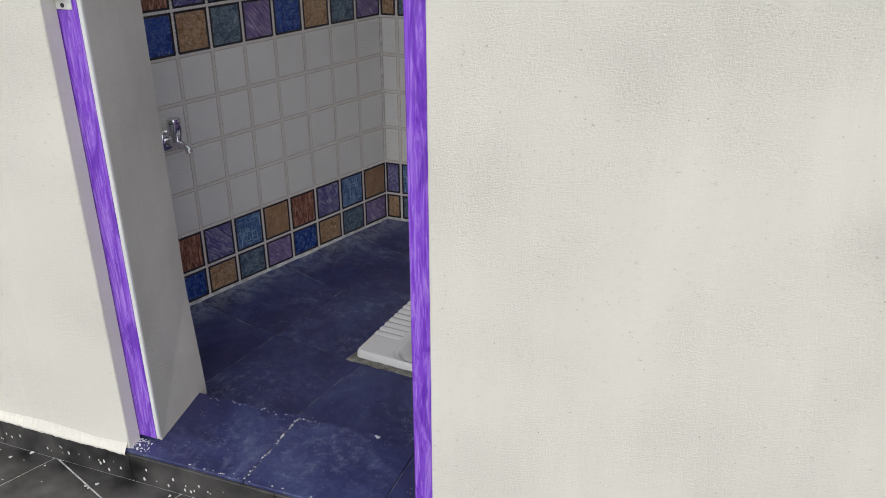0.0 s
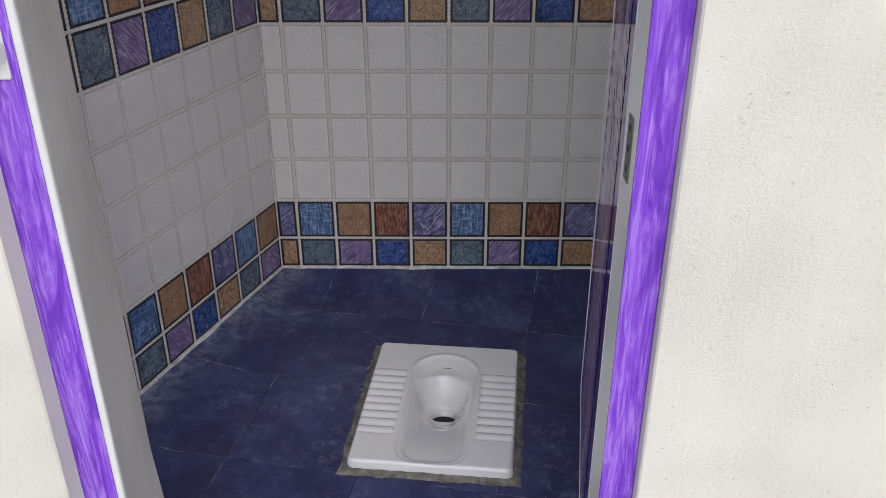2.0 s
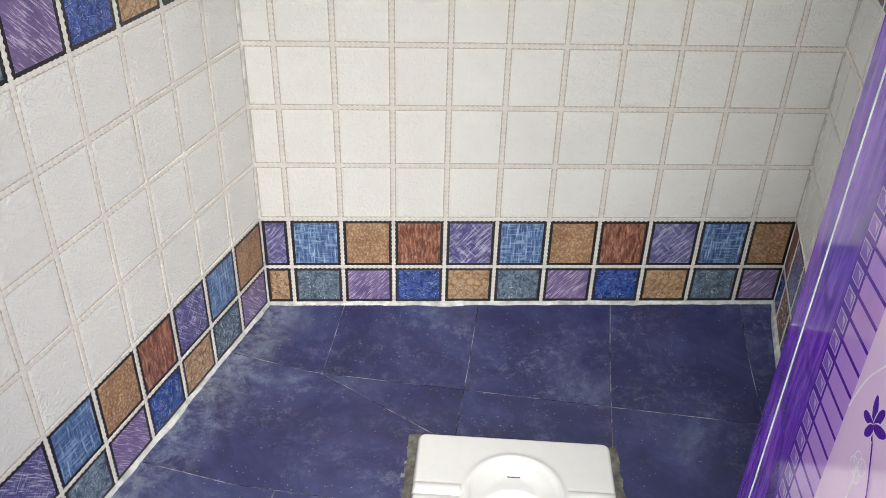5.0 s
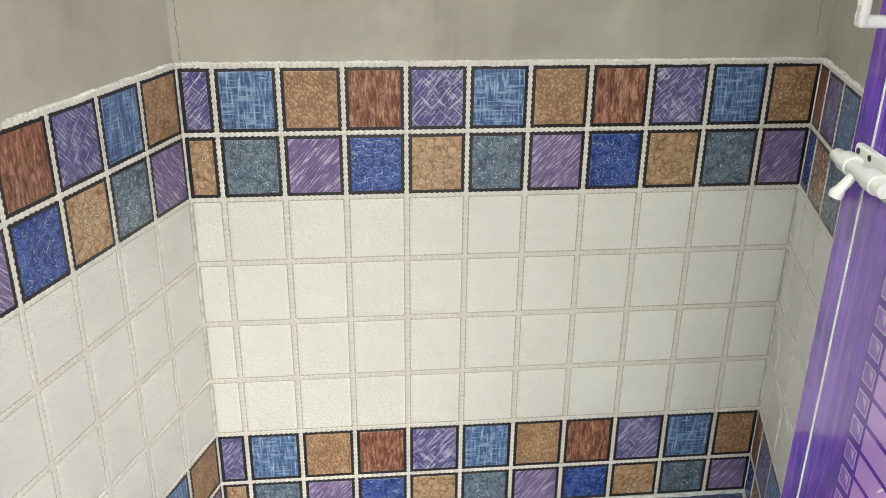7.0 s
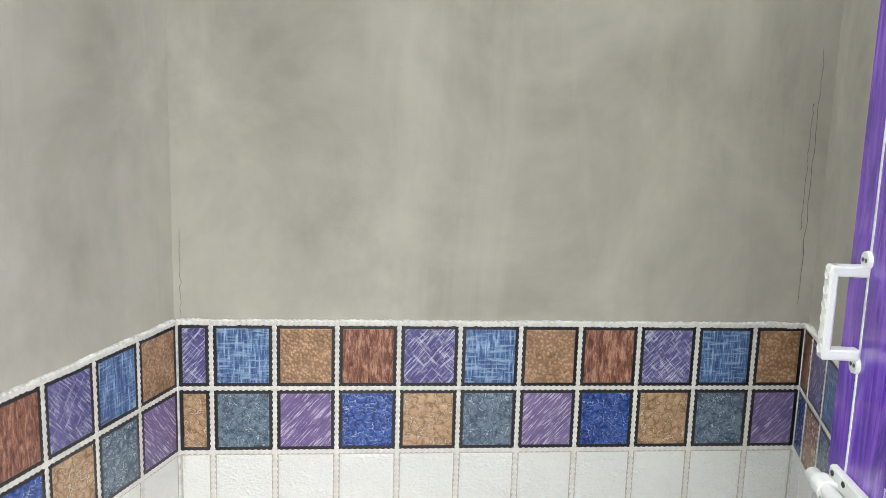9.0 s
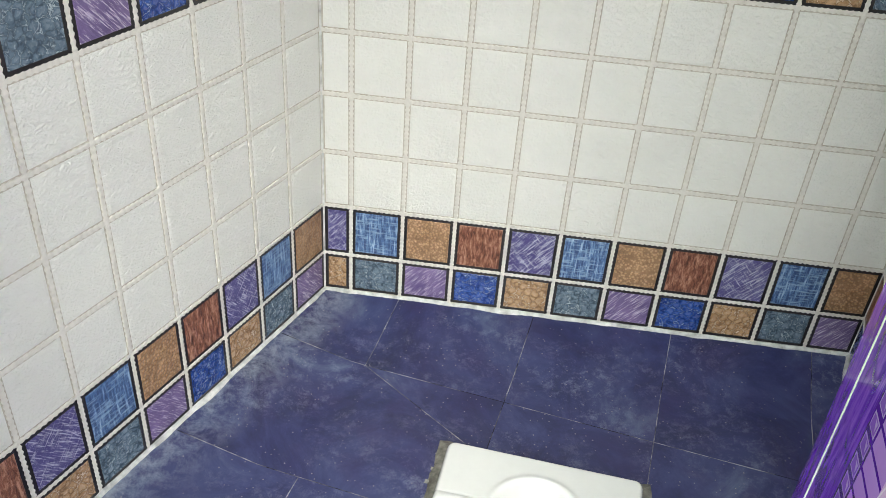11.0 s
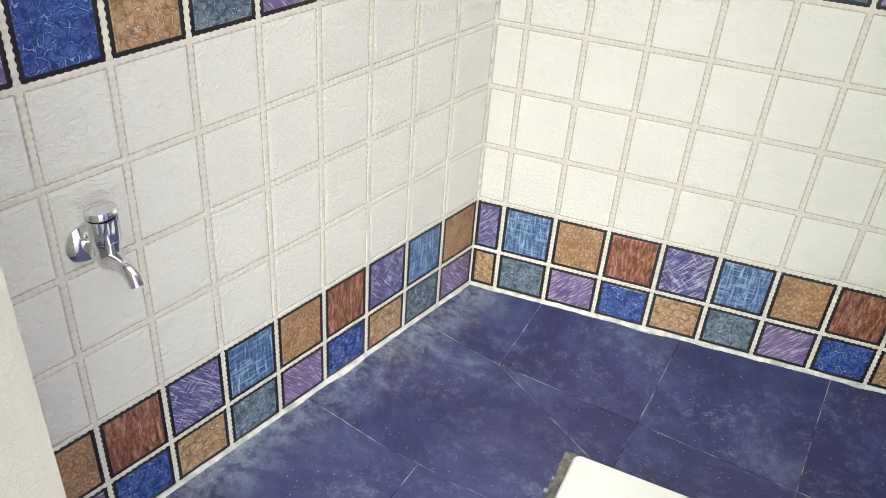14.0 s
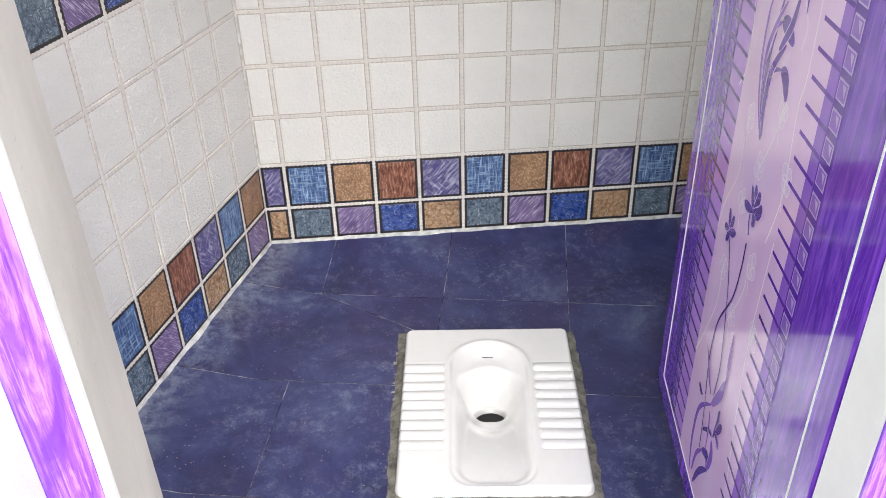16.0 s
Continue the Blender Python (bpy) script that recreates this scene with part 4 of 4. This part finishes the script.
for k, (x, z) in enumerate(blooms):
    for a in range(4):
        t0 = radians(30 + a * 82 + k * 37)
        r, s = 0.017 + 0.003 * (a % 2), 0.0100
        loop_pts = []
        for q in range(9):
            f = q * math.pi / 4
            u, v = r * (0.55 - 0.55 * math.cos(f)), s * math.sin(f)
            loop_pts.append((x + u * math.cos(t0) - v * math.sin(t0), z + 1.15 * (u * math.sin(t0) + v * math.cos(t0))))
        ribbon(w, loop_pts, 0.0016, 0.0007, False)
        fill.face([(p[0], 0.0006, p[1]) for p in loop_pts[:-1]])
    ribbon(w, [(x, z), (x + 0.006, z - 0.02), (x - 0.004, z - 0.05)], 0.002, 0.0007, False)
part("petal_print", fill.mesh("petal_print", ["petal"]), panel, "pale printed petals")
part("vine_print", w.mesh("vine_print", ["chalk"]), panel, "pale printed vines and small flowers")

# pull handle and tower bolt on the leaf
w = Build()
for z in (-0.062, 0.062):
    w.box((-0.011, 0.0, z - 0.008), (0.011, 0.048, z + 0.008), 0.003)
w.box((-0.011, 0.040, -0.070), (0.011, 0.052, 0.070), 0.003)
for i in range(6):
    z = -0.055 + i * 0.022
    w.tube([(0.007 * math.cos(a), 0.0522, z + 0.007 * math.sin(a)) for a in [k * math.pi / 4 for k in range(9)]], 0.0013, 5)
handle = part("handle", w.mesh("handle", ["pvc"]), leaf, "white plastic pull handle", pose(0.760, 0.0, 1.477) @ Matrix.Diagonal((0.82, 0.85, 0.785, 1)))
for z in (-0.078, 0.078):
    w = Build()
    w.tube([(0, 0.0, z), (0, 0.006, z)], [0.014, 0.0125], 20)
    part("mount", w.mesh("handle_mount", ["pvc"]), handle)
    for dx in (-0.005, 0.005):
        w = Build()
        w.tube([(dx, 0.0055, z), (dx, 0.0068, z)], 0.0032, 10)
        part("screw", w.mesh("handle_screw", ["hole"]), handle, "dark screw")

w = Build()
w.box((-0.060, 0.0, -0.026), (0.050, 0.012, 0.026), 0.003)
bolt = part("bolt", w.mesh("bolt", ["pvc"]), leaf, "white plastic tower bolt", pose(0.730, 0.0, 1.265) @ Matrix.Diagonal((0.98, 0.85, 0.82, 1)))
for dx, dz in ((-0.048, 0.017), (0.006, 0.017), (0.038, 0.017), (-0.048, -0.017), (0.006, -0.017), (0.038, -0.017)):
    w = Build()
    w.tube([(dx, 0.0115, dz), (dx, 0.0128, dz)], 0.0045, 12)
    part("screw", w.mesh("bolt_screw", ["hole"]), bolt, "dark screw")
w = Build()
w.tube([(-0.072, 0.026, 0), (0.066, 0.026, 0), (0.070, 0.026, 0)], [0.011, 0.011, 0.008], 18)
part("rod", w.mesh("bolt_rod", ["pvc"], True), bolt)
for x in (-0.040, 0.030):
    w = Build()
    w.tube([(x - 0.012, 0.024, 0), (x + 0.012, 0.024, 0)], 0.0155, 18)
    part("guide", w.mesh("bolt_guide", ["pvc"], True), bolt)
w = Build()
w.tube([(0.0, 0.030, -0.004), (0.002, 0.044, -0.026), (0.003, 0.048, -0.034), (0.003, 0.050, -0.040)], [0.0065, 0.0075, 0.0105, 0.009], 14)
part("knob", w.mesh("bolt_knob", ["pvc"], True), bolt)

# ---- wall tap ----
tap = tagged(new("tap"), "chrome bib tap on the white tiled wall", "tap")
tap.matrix_basis = LEFT_M @ pose(1.034, 0.0, 0.660) @ Matrix.Diagonal((1.22, 1.08, 1.14, 1))
w = Build()
w.tube([(0, 0.001, 0), (0, 0.006, 0), (0, 0.012, 0), (0, 0.016, 0)], [0.030, 0.030, 0.024, 0.015], 28)
part("flange", w.mesh("tap_flange", ["chrome"], True), tap)
w = Build()
w.tube([(0, 0.012, 0), (0, 0.040, 0), (0, 0.062, 0), (0, 0.078, 0)], [0.012, 0.014, 0.016, 0.011], 20)
w.tube([(0, 0.056, -0.004), (0, 0.056, 0.018), (0, 0.056, 0.029)], [0.015, 0.016, 0.019], 20)
part("body", w.mesh("tap_body", ["chrome"], True), tap)
w = Build()
for z, r in ((0.026, 0.0165), (0.031, 0.0195), (0.063, 0.0195)):
    # a grip with shallow flutes
    ring = [2 * math.pi * k / 48 for k in range(48)]
    w.v += [(r * (1 - 0.07 * max(0, math.cos(8 * a)) ** 3) * math.cos(a), 0.056 + r * (1 - 0.07 * max(0, math.cos(8 * a)) ** 3) * math.sin(a), z) for a in ring]
for j in range(2):
    for k in range(48):
        w.f.append((j * 48 + k, j * 48 + (k + 1) % 48, (j + 1) * 48 + (k + 1) % 48, (j + 1) * 48 + k))
        w.m.append(0)
w.f += [tuple(range(47, -1, -1)), tuple(range(96, 144))]
w.m += [0, 0]
part("handle", w.mesh("tap_handle", ["chrome"], True), tap)
w = Build()
w.tube([(0, 0.056, 0.064), (0, 0.056, 0.066), (0, 0.056, 0.072), (0, 0.056, 0.075), (0, 0.056, 0.0755)], [0.0180, 0.0200, 0.0200, 0.0185, 0.015], 28)
part("cap", w.mesh("tap_cap", ["chrome"], True), tap, "polished chrome cap of the handle")
w = Build()
w.tube([(0, 0.068, 0.0), (0, 0.086, 0.003), (0, 0.102, 0.000), (0, 0.113, -0.006), (0, 0.119, -0.016)], [0.012, 0.0105, 0.0098, 0.0100, 0.0105], 16)
part("spout", w.mesh("tap_spout", ["chrome"], True), tap)

# ---- paint drips on the skirting and paving ----
rng = random.Random(11)
w = Build()
for i in range(150):
    x, y = rng.uniform(-0.9, 1.2), rng.uniform(-2.2, FRONT_OUT - 0.02)
    r, k = rng.uniform(0.002, 0.006), rng.uniform(0.5, 1.3)
    a0 = rng.uniform(0, 6)
    w.face([(x + r * math.cos(a0 + a) * (1 + 0.3 * math.sin(3 * a)), y + r * k * math.sin(a0 + a), GROUND + 0.0012) for a in [q * 0.785 for q in range(8)]])
for i in range(70):
    x, z = rng.uniform(-0.9, 1.2), rng.uniform(GROUND + 0.01, 0.03)
    r = rng.uniform(0.0015, 0.004)
    w.face([(x + r * math.cos(a), FRONT_OUT - 0.0142, z + r * 1.6 * math.sin(a)) for a in [q * 0.785 for q in range(8)]])
tagged(part("paint_drips", w.mesh("paint_drips", ["paint_spot"])), "scattered white paint drips on the dark stone tiles", "paint drips", kind="stuff")

# ---- dried plaster crumbs on the blue floor and smears beside the pan ----
rng = random.Random(23)
w = Build()


def crumb(x, y, r, z):
    a0, k = rng.uniform(0, 6), rng.uniform(0.4, 1.2)
    ring = [(r * (1 + 0.35 * math.sin(3 * a + a0)) * math.cos(a), r * k * (1 + 0.3 * math.sin(2 * a + a0)) * math.sin(a)) for a in [q * 0.785 for q in range(8)]]
    w.grid([[(x + u, y + v, z) for u, v in ring], [(x + u * 0.6, y + v * 0.6, z + min(0.0016, r * 0.4)) for u, v in ring]], 0, True, True)


for i in range(300):
    x, y = rng.uniform(-0.5, 1.3), -1.43 * rng.random() ** 0.8
    near = x * 0.942 - y * 0.3358
    u, v = (x - PAN_AT[0]) * pc + (y - PAN_AT[1]) * ps, -(x - PAN_AT[0]) * ps + (y - PAN_AT[1]) * pc
    if near > 0.02 and y < -0.02 and (abs(u) > PAN_W / 2 + 0.03 or abs(v) > PAN_L / 2 + 0.03) and x * 0.957 - 1.408 * 0.957 - y * 0.29 < -0.02:
        crumb(x, y, rng.uniform(0.0006, 0.0017), fall((x, y)) + 0.0002)
for i in range(90):
    x = rng.uniform(EDGE_L + 0.08, EDGE_R - 0.08)
    crumb(x, rng.uniform(FRONT_OUT + 0.01, -1.485), rng.uniform(0.0006, 0.0019), SILL + 0.0002)
tagged(part("plaster_crumbs", w.mesh("plaster_crumbs", ["smear"])), "dried white plaster crumbs on the blue floor tiles", "plaster crumbs", kind="stuff")
w = Build()
for i in range(22):
    s = rng.uniform(-1, 1)
    u, v = (s * PAN_W / 2, PAN_L / 2 + rng.uniform(0.008, 0.018)) if i % 3 == 0 else (-PAN_W / 2 - rng.uniform(0.008, 0.020), abs(s) * PAN_L / 2)
    crumb(*pan_xy(u, v), rng.uniform(0.003, 0.012), 0.0008)
tagged(part("mortar_smears", w.mesh("mortar_smears", ["smear"])), "pale dried mortar smears beside the squat pan", "mortar", kind="stuff")

# white cement smears along the step: its left end, its joints and its inner edge
rng = random.Random(31)
w = Build()
for i in range(150):
    k = i % 7
    if k < 3:
        x, y = EDGE_L + 0.05 * rng.random() ** 2, FRONT_OUT + 0.05 * rng.random()
    elif k < 5:
        x, y = 0.387 + rng.uniform(-0.004, 0.004), rng.uniform(FRONT_OUT, -1.49)
    elif k < 6:
        x, y = rng.uniform(0.10, 0.45), -1.486 + rng.uniform(-0.008, 0.006)
    else:
        x, y = rng.uniform(0.05, 0.8), FRONT_OUT + rng.uniform(-0.003, 0.012)
    crumb(x, y, rng.uniform(0.0008, 0.0034), SILL + 0.0002)
for k in range(4):
    crumb(0.633 + rng.uniform(-0.006, 0.006), -1.487 + rng.uniform(-0.004, 0.004), rng.uniform(0.003, 0.007), SILL + 0.0002)
tagged(part("cement_smears", w.mesh("cement_smears", ["grout"])), "white cement smears on the blue doorway step", "cement", kind="stuff")
